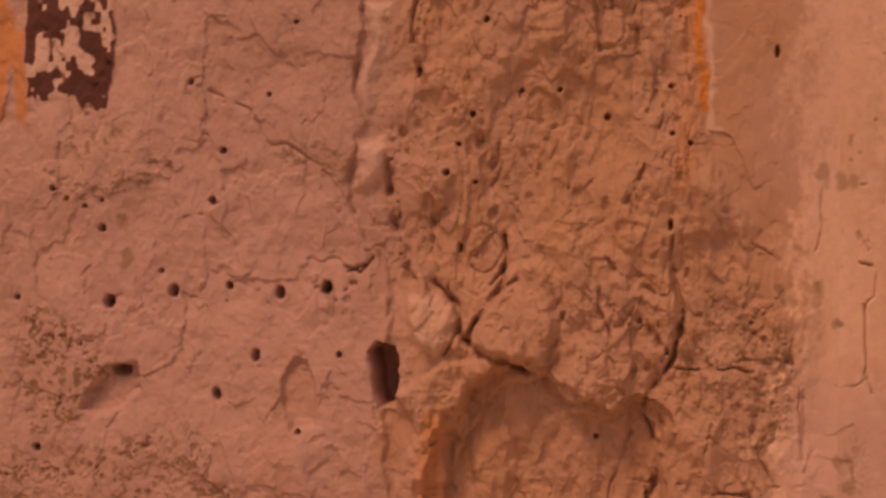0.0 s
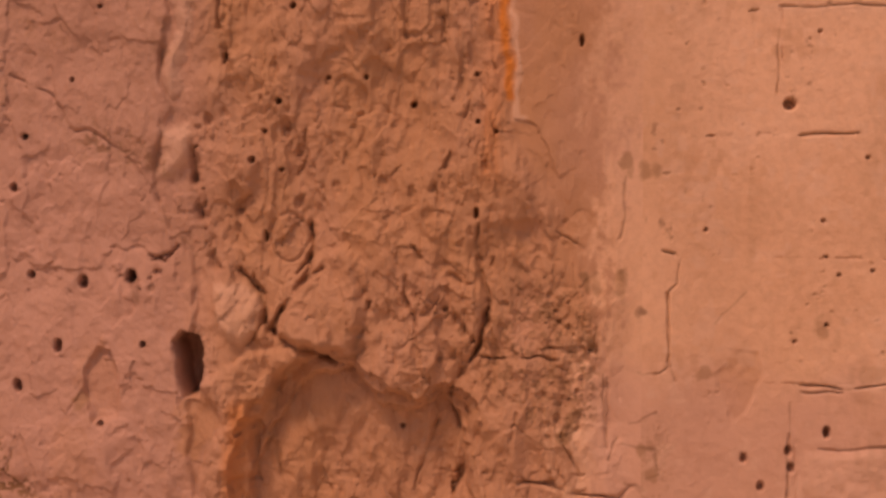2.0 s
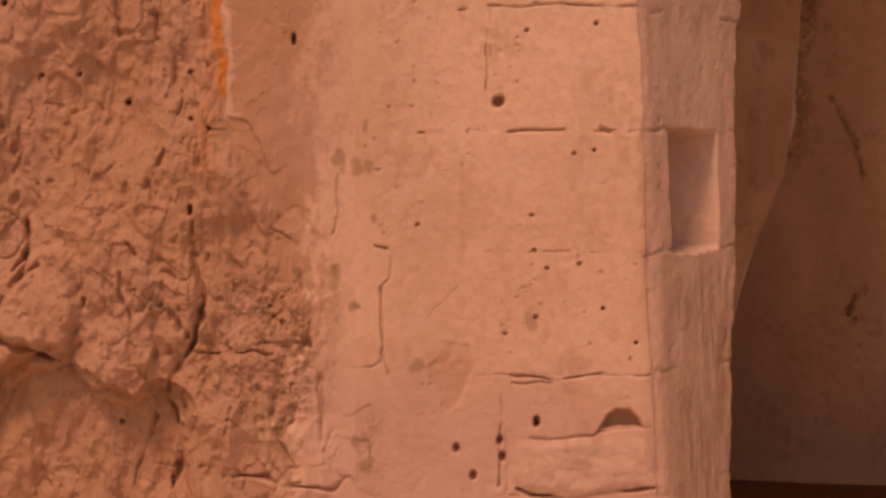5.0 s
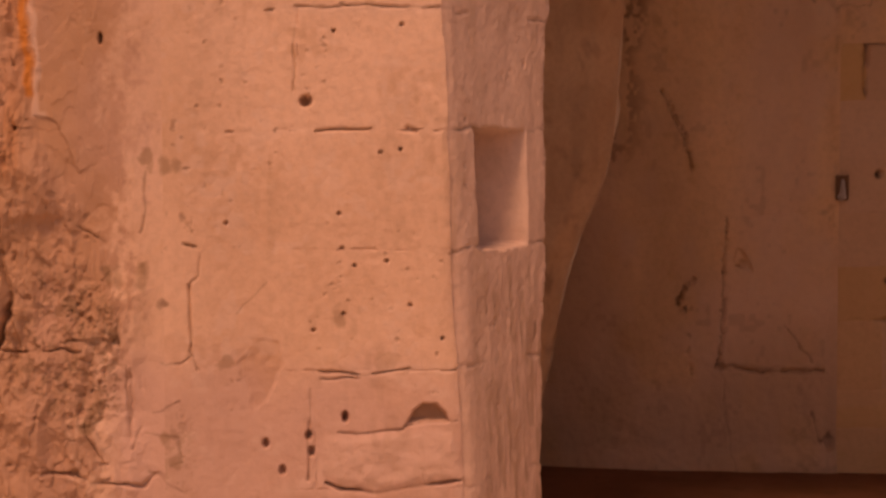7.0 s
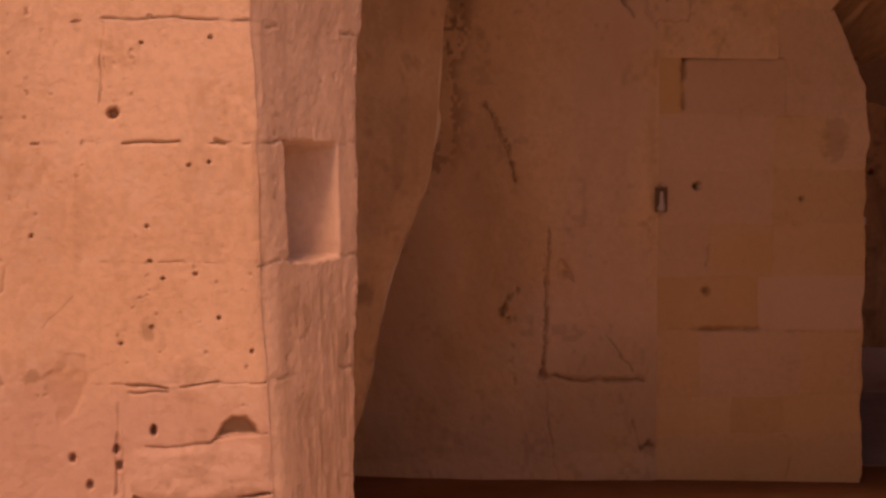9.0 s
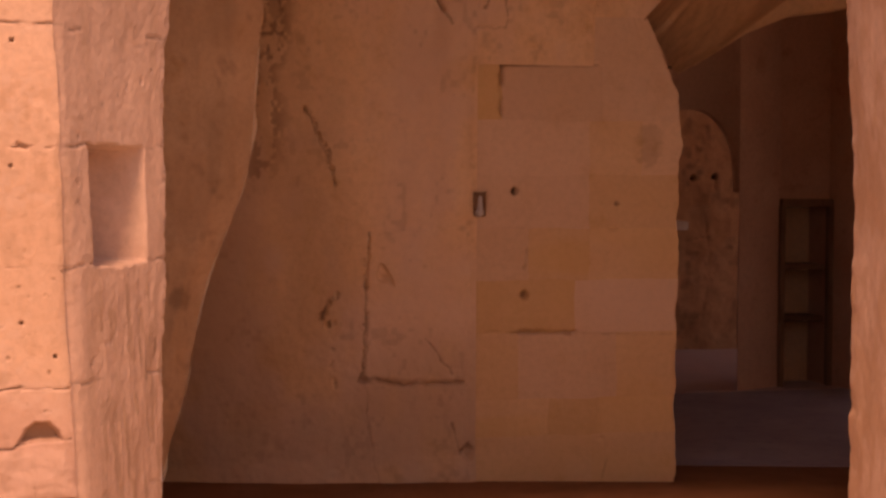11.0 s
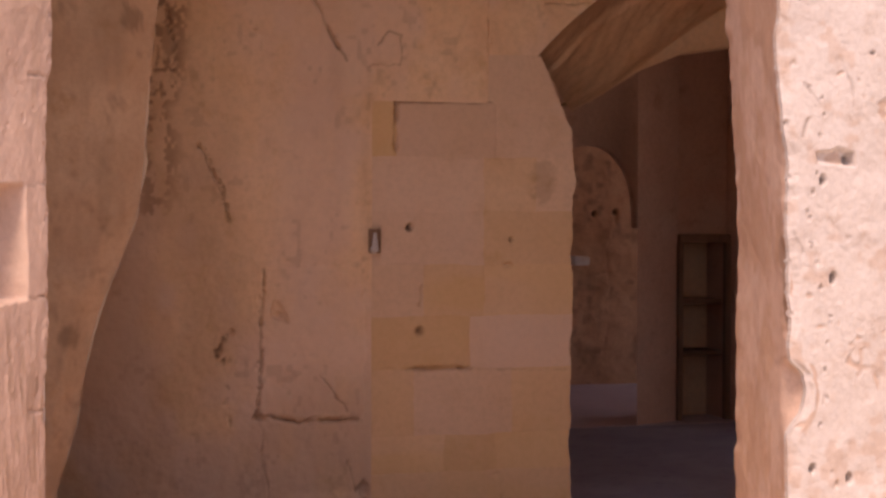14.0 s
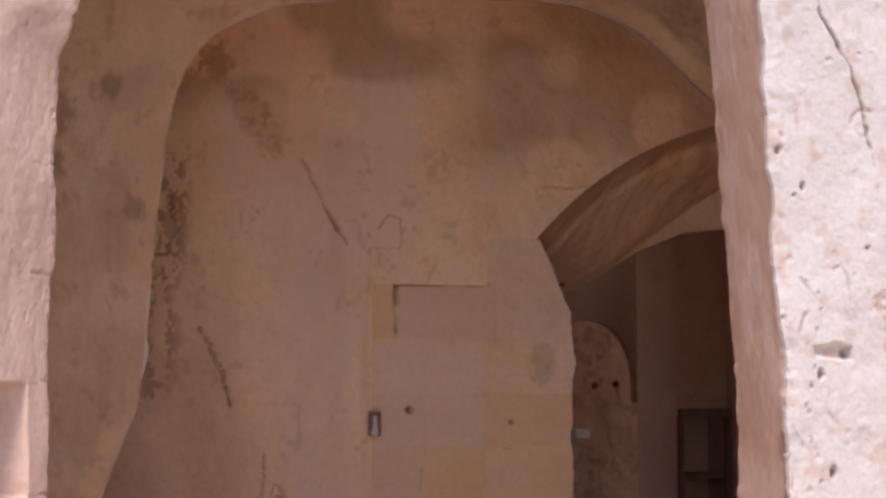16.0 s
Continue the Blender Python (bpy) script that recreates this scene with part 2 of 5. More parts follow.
M_PIER = stone("sawn tuff block", ((0.68, 0.465, 0.31), (0.72, 0.51, 0.355), (0.61, 0.40, 0.24)), 1.0, bump=0.2, marks=MARKS, vary=0.06)
M_DARK = stone("deep room plaster", ((0.60, 0.35, 0.25), (0.66, 0.41, 0.30), (0.48, 0.26, 0.17)), 1.0, bump=0.4)
M_RED = stone("reddish plaster", ((0.56, 0.32, 0.20), (0.62, 0.37, 0.24), (0.46, 0.24, 0.14)), 1.0, bump=0.4, marks=MARKS)
M_WOOD = stone("dark old wood", ((0.22, 0.125, 0.08), (0.28, 0.165, 0.11), (0.14, 0.08, 0.05)), 3.0, bump=0.3, streak=0.2)
M_TIN = stone("dull grey metal", ((0.50, 0.48, 0.48), (0.56, 0.54, 0.54), (0.36, 0.33, 0.32)), 6.0, rough=0.45, bump=0.1)
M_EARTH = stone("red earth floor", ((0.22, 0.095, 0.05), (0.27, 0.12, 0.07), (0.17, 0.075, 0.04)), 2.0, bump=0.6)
M_BOUNCE = stone("pale bounce floor", ((0.66, 0.46, 0.34), (0.72, 0.52, 0.40), (0.56, 0.37, 0.25)), 1.2, bump=0.5)
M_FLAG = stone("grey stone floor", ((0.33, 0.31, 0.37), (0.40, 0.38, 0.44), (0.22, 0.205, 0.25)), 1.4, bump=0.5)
M_PALE = stone("pale lilac stone floor", ((0.52, 0.43, 0.44), (0.58, 0.48, 0.49), (0.43, 0.35, 0.36)), 1.0, bump=0.4)
M_COURT = stone("court stone", ((0.70, 0.58, 0.46), (0.75, 0.63, 0.52), (0.62, 0.49, 0.38)), 0.5, bump=0.4)

# ---- ground and court ----
# out of view; pale so that the sunlit ground lights the recess
ground = box("ground", (-40, -40, -0.6), (40, 60, -0.02), M_COURT)
tagged(ground, "pale trodden earth and stone of the court", "ground", kind="structure")
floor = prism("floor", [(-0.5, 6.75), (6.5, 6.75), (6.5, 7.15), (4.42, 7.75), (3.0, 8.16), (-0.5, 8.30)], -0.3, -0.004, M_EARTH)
# out of view; its pale colour sends sunlight up into the recess
floor_p = box("floor_passage", (-0.6, 4.9, -0.3), (6.6, 6.75, -0.008), M_BOUNCE)
tagged(floor_p, "unseen passage floor, kept pale to bounce light", "floor", kind="structure")
tagged(floor, "red beaten earth floor of the vaulted recess", "floor", kind="structure")
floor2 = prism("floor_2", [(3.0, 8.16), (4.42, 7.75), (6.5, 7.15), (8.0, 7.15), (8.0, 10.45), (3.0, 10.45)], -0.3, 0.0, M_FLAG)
floor3 = box("floor_3", (2.4, 10.45, -0.3), (8.0, 15.0, 0.004), M_PALE)
tagged(floor3, "pale lilac stone floor of the lit space behind", "floor", kind="structure")
tagged(floor2, "worn grey stone floor of the dark room", "floor", kind="structure")
# walls added behind the camera for warm bounce and less sky
for nm, lo, hi in (("wall_court_left", (-7.6, -7, -0.1), (-7, 4.9, 3.4)), ("wall_court_back", (-7.6, -7.6, -0.1), (9, -7, 3.4)), ("wall_court_right", (8.4, -7, -0.1), (9, 4.9, 3.4))):
    tagged(box(nm, lo, hi, M_COURT), "unseen court wall added for warm bounce light", "wall", kind="structure")


# ---- front wall: eroded part ----
def work_rough(r):
    U, V = r.U, r.V
    er = smooth(-0.95, -0.72, U + 0.05 * fbm(U * 4, V * 4, 3, 3)) * smooth(0.32, 0.08, U + 0.05 * fbm(U * 5, V * 5, 3, 4))
    pl = 1 - er
    H = 0.026 * fbm(U * 1.6, V * 1.6, 3, 11) + 0.014 * fbm(U * 6, V * 5, 4, 12) * (0.6 + er)
    H += er * (0.013 * ridged(U * 6, V * 2.6, 3, 13) + 0.0035 * fbm(U * 40, V * 16, 3, 14) - 0.012)
    H += pl * (0.0036 * fbm(U * 22, V * 20, 4, 15)) + 0.0012 * fbm(U * 70, V * 60, 3, 16)
    H *= smooth(0.50, 0.18, U) * 0.85 + 0.15
    r.H += H
    r.mark("ochre", er * (0.80 + 0.28 * fbm(U * 7, V * 4, 4, 21)))
    upper = smooth(1.15, 1.5, V)
    r.mark("clean", (1 - 0.3 * upper * smooth(0.45, 0.2, U)) * smooth(0.10, 0.19 + 0.05 * upper, U + 0.07 * fbm(U * 5, V * 1.6, 4, 22) + 0.05 * fbm(U * 24, V * 16, 3, 23) + 0.03 * fbm(U * 80, V * 70, 2, 24) + 0.04 * smooth(0.9, 0.5, V)))
    # flaking plates and pits of the eroded stone
    hollow = smooth(-0.02, 0.02, inside(r.WU, r.WV, [(-0.668, 0.837), (-0.581, 0.898), (-0.451, 0.897), (-0.385, 0.827), (-0.296, 0.796), (-0.223, 0.830), (-0.150, 0.772), (-0.162, -0.210), (-0.870, -0.248), (-0.736, 0.731), (-0.695, 0.769)]))
    fold_u = U + 0.03 * fbm(U * 7, V * 5, 3, 115)
    fold_v = V + 0.03 * fbm(U * 7, V * 5, 3, 116)
    body = smooth(0.28, 0.05, U)
    r.H += body * (0.005 * ridged(fold_u * 13, fold_v * 4, 2, 117) + 0.004 * fbm(fold_u * 20, fold_v * 12, 2, 118)) * (0.5 + 0.7 * er)
    chip_u = U + 0.012 * fbm(U * 26, V * 22, 3, 123)
    chip_v = V + 0.012 * fbm(U * 26, V * 22, 3, 124)
    broken = smooth(0.35, 0.6, grain(U * 4.5, V * 3.2, 125))
    r.H += body * ((0.0050 + 0.005 * er * broken) * facets(chip_u * 15, chip_v * 6.5, 200) + (0.0010 + 0.0020 * er * broken) * facets(chip_u * 34, chip_v * 15, 210))
    # small splinters and upright fibres of the weathered stone
    r.H += body * (0.0007 + 0.0007 * er) * facets(chip_u * 75, chip_v * 26, 220)
    fibre = er * smooth(-0.50, -0.25, U) * smooth(0.75, 1.05, V)
    fibre_u = U + 0.010 * fbm(U * 9, V * 6, 3, 225)
    r.H += fibre * (0.0045 * ridged(fibre_u * 34, V * 3.2, 2, 226) + 0.0022 * ridged(fibre_u * 80, V * 8, 2, 227))
    crumb = smooth(-0.02, 0.03, inside(r.WU, r.WV, [(-0.42, 1.12), (-0.12, 1.15), (0.14, 1.05), (0.16, 0.70), (-0.10, 0.60), (-0.36, 0.74)]))
    r.H += crumb * (0.0040 * facets(chip_u * 26, chip_v * 24, 230) + 0.0012 * facets(chip_u * 60, chip_v * 55, 235))
    seam = ridged(fold_u * 8, fold_v * 4.2, 2, 119)
    few = smooth(0.45, 0.7, grain(U * 7, V * 5, 120))
    r.H -= body * few * (0.006 + 0.006 * er) * smooth(0.86, 0.97, seam)
    # seams, flow lines and veins are darker in colour as well as sunk
    r.mark("soot_shade", 0.2 * body * few * smooth(0.86, 0.98, seam))
    flow = ridged(fold_u * 15, fold_v * 2.4, 2, 121)
    r.H -= er * 0.015 * smooth(0.78, 0.97, flow) * smooth(0.4, 0.65, grain(U * 9, V * 4, 122)) * smooth(-0.55, -0.35, U)
    r.mark("soot_shade", 0.35 * er * smooth(0.86, 0.98, flow) * smooth(0.4, 0.65, grain(U * 9, V * 4, 122)) * smooth(-0.55, -0.35, U))
    vein = ridged(fold_u * 21, fold_v * 6.5, 2, 150)
    some = smooth(0.5, 0.72, grain(U * 11, V * 6, 151))
    r.H -= body * (0.35 + 0.65 * er) * 0.006 * smooth(0.88, 0.98, vein) * some
    r.mark("soot_shade", 0.3 * body * (0.35 + 0.65 * er) * smooth(0.91, 0.985, vein) * some)
    r.mark("lilac", 0.75 * smooth(-0.75, -1.0, U + 0.15 * fbm(U * 3, V * 3, 4, 152)) * smooth(1.9, 0.9, V + 0.3 * fbm(U * 3, V * 3, 3, 153)))
    r.mark("lilac", 0.75 * smooth(0.1, 0.2, U) * smooth(1.0, 0.6, V + 0.15 * fbm(U * 4, V * 4, 4, 147)))
    above = smooth(-0.10, -0.02, U + 0.03 * fbm(U * 9, V * 4, 4, 246) - 0.13 * smooth(1.58, 1.15, V)) * smooth(1.0, 1.2, V)
    plate = fbm(U * 3.6, V * 2.2, 3, 23) + 0.14 * fbm(U * 20, V * 12, 4, 30)
    for level in (-0.45, -0.12, 0.15, 0.45):
        r.H += (1 - hollow) * er * 0.008 * smooth(level - 0.005, level + 0.018, plate)
    # thin shells of stone that have scaled off, each with a sharp lip
    for size_u, size_v, seed, step in ((7.0, 3.2, 260, 0.0030), (14.0, 8.0, 265, 0.0016)):
        shell = fbm(fold_u * size_u, fold_v * size_v, 3, seed) + 0.10 * fbm(U * 60, V * 45, 2, seed + 3)
        for level in (-0.55, -0.28, -0.05, 0.2, 0.45):
            lip = shell - level
            r.H += body * (1 - above) * (0.30 + 0.70 * er) * step * smooth(-0.012, 0.016, lip)
    skin = fbm(U * 3.2, V * 3.2, 5, 24) + 0.12 * fbm(U * 30, V * 30, 3, 50)
    r.H += pl * 0.006 * smooth(-0.03, 0.03, skin - 0.25) * smooth(0.35, 0.1, U)
    r.H -= (0.2 + 0.6 * er) * 0.007 * smooth(0.86, 0.94, grain(U * 30, V * 26, 25)) * smooth(0.3, 0.1, U)
    r.H -= er * 0.012 * smooth(0.74, 0.9, ridged(U * 5 + 3, V * 2.2, 3, 26))
    # smoother brown strip above, next to the dressed part
    r.H *= 1 - 0.75 * above
    # pale rib and lumps between the two skins
    for pts in ([(-0.952, 1.866), (-0.861, 1.864), (-0.877, 1.775), (-0.915, 1.598), (-0.953, 1.568), (-0.968, 1.643), (-0.930, 1.747)], [(-0.969, 1.494), (-0.893, 1.508), (-0.886, 1.434), (-0.932, 1.351), (-0.982, 1.359)], [(-0.834, 1.090), (-0.758, 1.098), (-0.705, 1.046), (-0.713, 0.956), (-0.759, 0.918), (-0.819, 0.970)]):
        d = inside(r.WU, r.WV, pts)
        r.H += 0.020 * smooth(-0.008, 0.03, d)
        r.mark("chalk", 0.45 * smooth(-0.006, 0.012, d))
    d = inside(r.WU, r.WV, [(-0.638, 1.032), (-0.563, 1.166), (-0.473, 1.196), (-0.429, 1.034), (-0.459, 0.915), (-0.578, 0.928), (-0.668, 0.957)])
    r.H += 0.022 * smooth(-0.006, 0.02, d)
    d = inside(r.WU, r.WV, [(-0.326, 1.123), (-0.195, 1.168), (-0.115, 1.066), (-0.136, 0.920), (-0.223, 0.845), (-0.355, 0.813), (-0.414, 0.841), (-0.355, 0.976)])
    r.H += 0.009 * smooth(-0.008, 0.03, d) * (0.6 + 0.8 * grain(U * 28, V * 28, 27))
    proud = inside(r.WU, r.WV, [(-2.602, 2.826), (-0.948, 2.748), (-0.952, 1.777), (-0.976, 1.643), (-0.946, 1.538), (-0.985, 1.419), (-0.982, 1.292), (-0.917, 1.217), (-0.879, 1.142), (-0.886, 0.969), (-0.941, 0.908), (-0.896, 0.788), (-0.882, 0.516), (-0.885, -0.249), (-2.669, -0.343)])
    r.H += 0.016 * smooth(-0.01, 0.008, proud) * smooth(0.4, 0.0, proud)
    # ring
    d = np.abs(np.hypot(r.WU - [(-0.637, 1.210)][0][0], (r.WV - [(-0.637, 1.210)][0][1])) - 0.055)
    r.H -= 0.008 * np.exp(-((d / 0.005) ** 2)) * smooth(0.3, 0.6, grain(U * 12, V * 12, 28))
    r.hole([(-1.657, 1.063)], 0.016, 0.07, 1.2)
    r.hole([(-1.478, 1.092), (-1.180, 1.090), (-1.357, 0.815), (-1.246, 0.919), (-1.053, 1.103)], 0.012, 0.05, 1.5)
    r.hole([(-1.676, 1.260), (-1.365, 1.335), (-1.864, 0.661), (-1.325, 1.106)], 0.010, 0.045, 1.1)
    r.hole([(-1.425, 1.655), (-1.337, 1.473), (-1.913, 1.073), (-1.806, 1.371), (-1.014, 0.927), (-1.128, 0.715), (-0.618, 1.808), (-0.655, 1.561), (-0.722, 1.411), (-0.307, 1.551)], 0.008, 0.04, 1.1)
    r.hole([(-1.207, 1.615), (-1.128, 1.809), (-0.525, 1.621), (-0.429, 1.626), (-0.141, 1.630), (-0.087, 1.485), (-0.137, 1.507), (-0.692, 1.485), (-0.652, 1.385), (-0.340, 0.714), (-1.512, 1.146), (-1.771, 1.344), (-1.723, 1.321), (-1.675, 1.341)], 0.0065, 0.03, 1.0)
    r.hole([(0.129, 1.715), (-0.143, 1.274), (-0.696, 1.210), (-0.801, 1.671)], 0.006, 0.04, 2.6)
    r.hole([(-0.844, 1.515), (-0.637, 1.484), (-0.600, 1.433), (-0.757, 1.292), (-0.607, 1.299), (-0.637, 1.507), (-0.385, 1.351)], 0.013, 0.016, 1.5)
    r.sink([(-0.938, 0.926), (-0.914, 0.960), (-0.865, 0.951), (-0.847, 0.879), (-0.865, 0.798), (-0.902, 0.791), (-0.920, 0.833), (-0.926, 0.893)], 0.16, 0.006)
    r.sink([(-1.664, 0.875), (-1.584, 0.891), (-1.576, 0.822), (-1.666, 0.751), (-1.730, 0.773), (-1.721, 0.820)], 0.030, 0.010)
    r.hole([(-1.629, 0.875)], 0.026, 0.06, 0.7)
    r.sink([(-1.173, 0.867), (-1.142, 0.905), (-1.103, 0.913), (-1.077, 0.830), (-1.089, 0.739), (-1.143, 0.715), (-1.177, 0.798)], 0.022, 0.006)
    bowl = inside(r.WU, r.WV, [(-0.668, 0.837), (-0.581, 0.898), (-0.451, 0.897), (-0.385, 0.827), (-0.296, 0.796), (-0.223, 0.830), (-0.150, 0.772), (-0.162, -0.210), (-0.870, -0.248), (-0.736, 0.731), (-0.695, 0.769)])
    for k, (start, deep) in enumerate(((-0.012, 0.026), (0.014, 0.026), (0.045, 0.030))):
        ragged = bowl + 0.020 * fbm(U * 9, V * 7, 3, 275 + k) + 0.010 * facets(U * 22, V * 16, 280 + 5 * k)
        r.H -= deep * smooth(start - 0.004, start + 0.005, ragged)
    r.mark("ochre", 0.75 * smooth(0.0, 0.03, bowl))
    d = inside(r.WU, r.WV, [(-0.865, 0.834), (-0.728, 0.911), (-0.593, 0.935), (-0.578, 0.891), (-0.661, 0.845), (-0.691, 0.769), (-0.744, 0.731), (-0.775, 0.519), (-0.882, 0.516), (-0.805, 0.729)])
    r.H += 0.022 * smooth(-0.008, 0.015, d) * (0.7 + 0.5 * ridged(U * 20, V * 14, 3, 29))
    r.crack([(-1.378, 1.632), (-1.262, 1.571), (-1.200, 1.495), (-1.077, 1.434), (-1.000, 1.352), (-0.982, 1.287), (-0.922, 1.221), (-0.879, 1.149), (-0.886, 1.029), (-0.880, 0.962)], 0.0045, 0.008, 0, 0.2)
    r.crack([(-0.952, 1.866), (-0.952, 1.777), (-0.976, 1.643), (-0.954, 1.553), (-0.982, 1.419), (-0.985, 1.299)], 0.005, 0.011, 0, 0.3)
    r.crack([(-0.808, 1.863), (-0.816, 1.730), (-0.786, 1.641)], 0.006, 0.018)
    r.crack([(-0.878, 1.448), (-0.891, 1.344), (-0.864, 1.254), (-0.841, 1.165), (-0.826, 1.120)], 0.012, 0.024, 0, 0.25)
    r.crack([(-0.758, 1.120), (-0.713, 1.061), (-0.695, 0.986), (-0.683, 0.957), (-0.653, 1.017), (-0.608, 1.077), (-0.578, 1.136), (-0.573, 1.240)], 0.007, 0.022)
    r.crack([(-0.585, 0.913), (-0.518, 0.887), (-0.444, 0.903)], 0.012, 0.045)
    r.crack([(-0.683, 0.957), (-0.593, 0.913)], 0.008, 0.02)
    r.crack([(-0.451, 0.915), (-0.429, 1.004)], 0.006, 0.018)
    r.crack([(-0.137, 1.242), (-0.144, 1.154), (-0.110, 1.037), (-0.136, 0.934), (-0.194, 0.845), (-0.208, 0.771), (-0.171, 0.639), (-0.208, 0.534)], 0.007, 0.016)
    r.crack([(-0.136, 0.912), (-0.006, 0.899), (0.066, 0.901)], 0.004, 0.010)
    r.pitted([(-0.326, 1.094), (-0.267, 1.036), (-0.194, 1.007), (-0.150, 0.949), (-0.238, 0.889)], 0.010, 0.016, 11, 2.0)
    r.pitted([(0.022, 1.097), (0.080, 0.981), (0.152, 0.924), (0.109, 0.806), (0.053, 0.703)], 0.009, 0.012, 12, 2.2)
    r.pitted([(-1.079, 1.118), (-1.017, 1.058), (-0.956, 1.149)], 0.009, 0.018, 13, 3.0)
    r.pitted([(-0.862, 1.508), (-0.878, 1.374), (-0.845, 1.210), (-0.811, 1.120)], 0.009, 0.018, 14, 3.0)
    r.pitted([(-1.922, 1.019), (-1.776, 0.958), (-1.696, 0.897)], 0.009, 0.014, 15, 2.5)
    r.pitted([(-1.977, 0.580), (-1.732, 0.602), (-1.490, 0.685)], 0.008, 0.012, 16, 3.0)
    r.crack([(-0.210, 1.431), (-0.246, 1.329)], 0.006, 0.014)
    r.crack([(-0.334, 1.855), (-0.319, 1.723)], 0.006, 0.014)
    r.crack([(-0.225, 1.780), (-0.210, 1.693)], 0.006, 0.014)
    r.crack([(-0.130, 1.460), (-0.137, 1.300)], 0.004, 0.010)
    r.crack([(-1.001, 1.164), (-0.956, 1.141), (-0.925, 1.187)], 0.006, 0.016)
    r.crack([(-1.064, 1.088), (-1.033, 1.035), (-1.048, 1.118)], 0.006, 0.012)
    # edges of single flakes
    for pts, width, depth in (
        ([(-0.422, 1.046), (-0.445, 0.977), (-0.457, 0.912)], 0.0040, 0.014),
        ([(-0.575, 1.251), (-0.572, 1.167), (-0.614, 1.121)], 0.0040, 0.014),
        ([(-0.733, 1.319), (-0.760, 1.300), (-0.767, 1.258)], 0.0070, 0.016),
        ([(-0.940, 1.169), (-0.987, 1.146)], 0.0050, 0.016),
        ([(-1.054, 1.119), (-1.060, 1.080)], 0.0060, 0.020),
        ([(-0.730, 1.105), (-0.699, 1.059), (-0.692, 0.991), (-0.739, 0.921)], 0.0040, 0.012),
        ([(-0.669, 0.964), (-0.645, 1.037), (-0.607, 1.091), (-0.545, 1.137)], 0.0060, 0.014),
        ([(-0.401, 1.373), (-0.405, 1.342), (-0.382, 1.327), (-0.341, 1.331)], 0.0030, 0.010),
        ([(-0.234, 1.388), (-0.238, 1.297)], 0.0030, 0.012),
        ([(-0.140, 1.237), (-0.136, 1.139), (-0.109, 1.063), (-0.113, 0.988), (-0.147, 0.904)], 0.0050, 0.010),
        ([(-0.087, 1.252), (-0.106, 1.139)], 0.0030, 0.008),
        ([(-0.322, 1.115), (-0.318, 1.032), (-0.299, 0.986)], 0.0050, 0.014),
        ([(-0.306, 1.199), (-0.280, 1.168)], 0.0040, 0.010),
        ([(-0.204, 1.116), (-0.189, 1.097)], 0.0060, 0.014),
        ([(-0.109, 1.023), (-0.147, 0.909), (-0.192, 0.840), (-0.200, 0.810)], 0.0080, 0.016),
        ([(-0.147, 0.909), (-0.056, 0.903), (0.049, 0.896)], 0.0025, 0.008),
        ([(-0.161, 0.673), (-0.176, 0.597), (-0.207, 0.543)], 0.0060, 0.018),
        ([(-0.253, 0.733), (-0.283, 0.641), (-0.306, 0.541)], 0.0040, 0.012),
        ([(-0.116, 0.605), (-0.025, 0.599), (-0.002, 0.584)], 0.0030, 0.010),
        ([(0.043, 0.585), (0.088, 0.556), (0.141, 0.564)], 0.0030, 0.010),
        ([(0.042, 0.930), (0.124, 0.935), (0.169, 0.912)], 0.0040, 0.010),
        ([(-0.673, 0.819), (-0.677, 0.727), (-0.670, 0.573)], 0.0050, 0.010),
        ([(-0.720, 0.688), (-0.720, 0.572)], 0.0050, 0.012),
    ):
        r.crack(pts, width, depth, 0, 0.3)
    # plaster edge with a rust streak
    d = inside(r.WU, r.WV, [(-0.054, 2.279), (0.186, 2.271), (0.191, 1.416), (0.064, 1.373), (0.006, 1.503), (-0.044, 1.521), (-0.049, 1.705)])
    r.H += 0.007 * smooth(-0.002, 0.003, d) * smooth(0.15, 0.03, U)
    r.mark("chalk", 0.6 * smooth(0.014, 0.004, np.abs(d - 0.006)) * smooth(0.02, -0.005, U + 0.02))
    d = line_distance(r.WU, r.WV, [(-0.080, 2.280), (-0.066, 1.763), (-0.069, 1.634), (-0.057, 1.568)])
    r.mark("rust", smooth(0.022, 0.004, d + 0.006 * fbm(U * 30, V * 12, 3, 33)))
    r.mark("rust", 0.35 * smooth(0.06, 0.0, line_distance(r.WU, r.WV, [(-0.088, 1.850), (-0.101, 1.387)])) * grain(U * 20, V * 6, 34))
    r.mark("rust", 0.45 * smooth(0.05, 0.0, line_distance(r.WU, r.WV, [(-0.759, 0.760), (-0.767, 0.549)])))
    # remains of a painted panel
    px, pz = [(-1.883, 1.668)][0]
    qx = [(-1.644, 1.665)][0][0]
    fade = smooth(pz - 0.13, pz + 0.05, r.WV + 0.05 * fbm(U * 22, V * 22, 3, 35))
    flecks = smooth(0.66, 0.61, 0.6 * grain(U * 24, V * 17, 36) + 0.4 * grain(U * 60, V * 50, 37))
    r.mark("maroon", smooth(px - 0.003, px + 0.002, r.WU) * smooth(qx + 0.004, qx - 0.004, r.WU) * smooth(0.45, 0.6, fade * (0.35 + flecks)) * flecks)
    r.mark("chalk", 0.7 * smooth(px - 0.003, px + 0.002, U) * smooth(qx, qx - 0.01, U) * (1 - flecks) * smooth(0.3, 0.6, fade))
    r.mark("rust", 0.75 * smooth(px, px - 0.006, r.WU) * smooth(pz - 0.16, pz - 0.06, r.WV) * smooth(0.25, 0.5, grain(U * 30, V * 12, 38)))
    r.H += 0.004 * smooth(qx + 0.004, qx - 0.002, r.WU) * fade
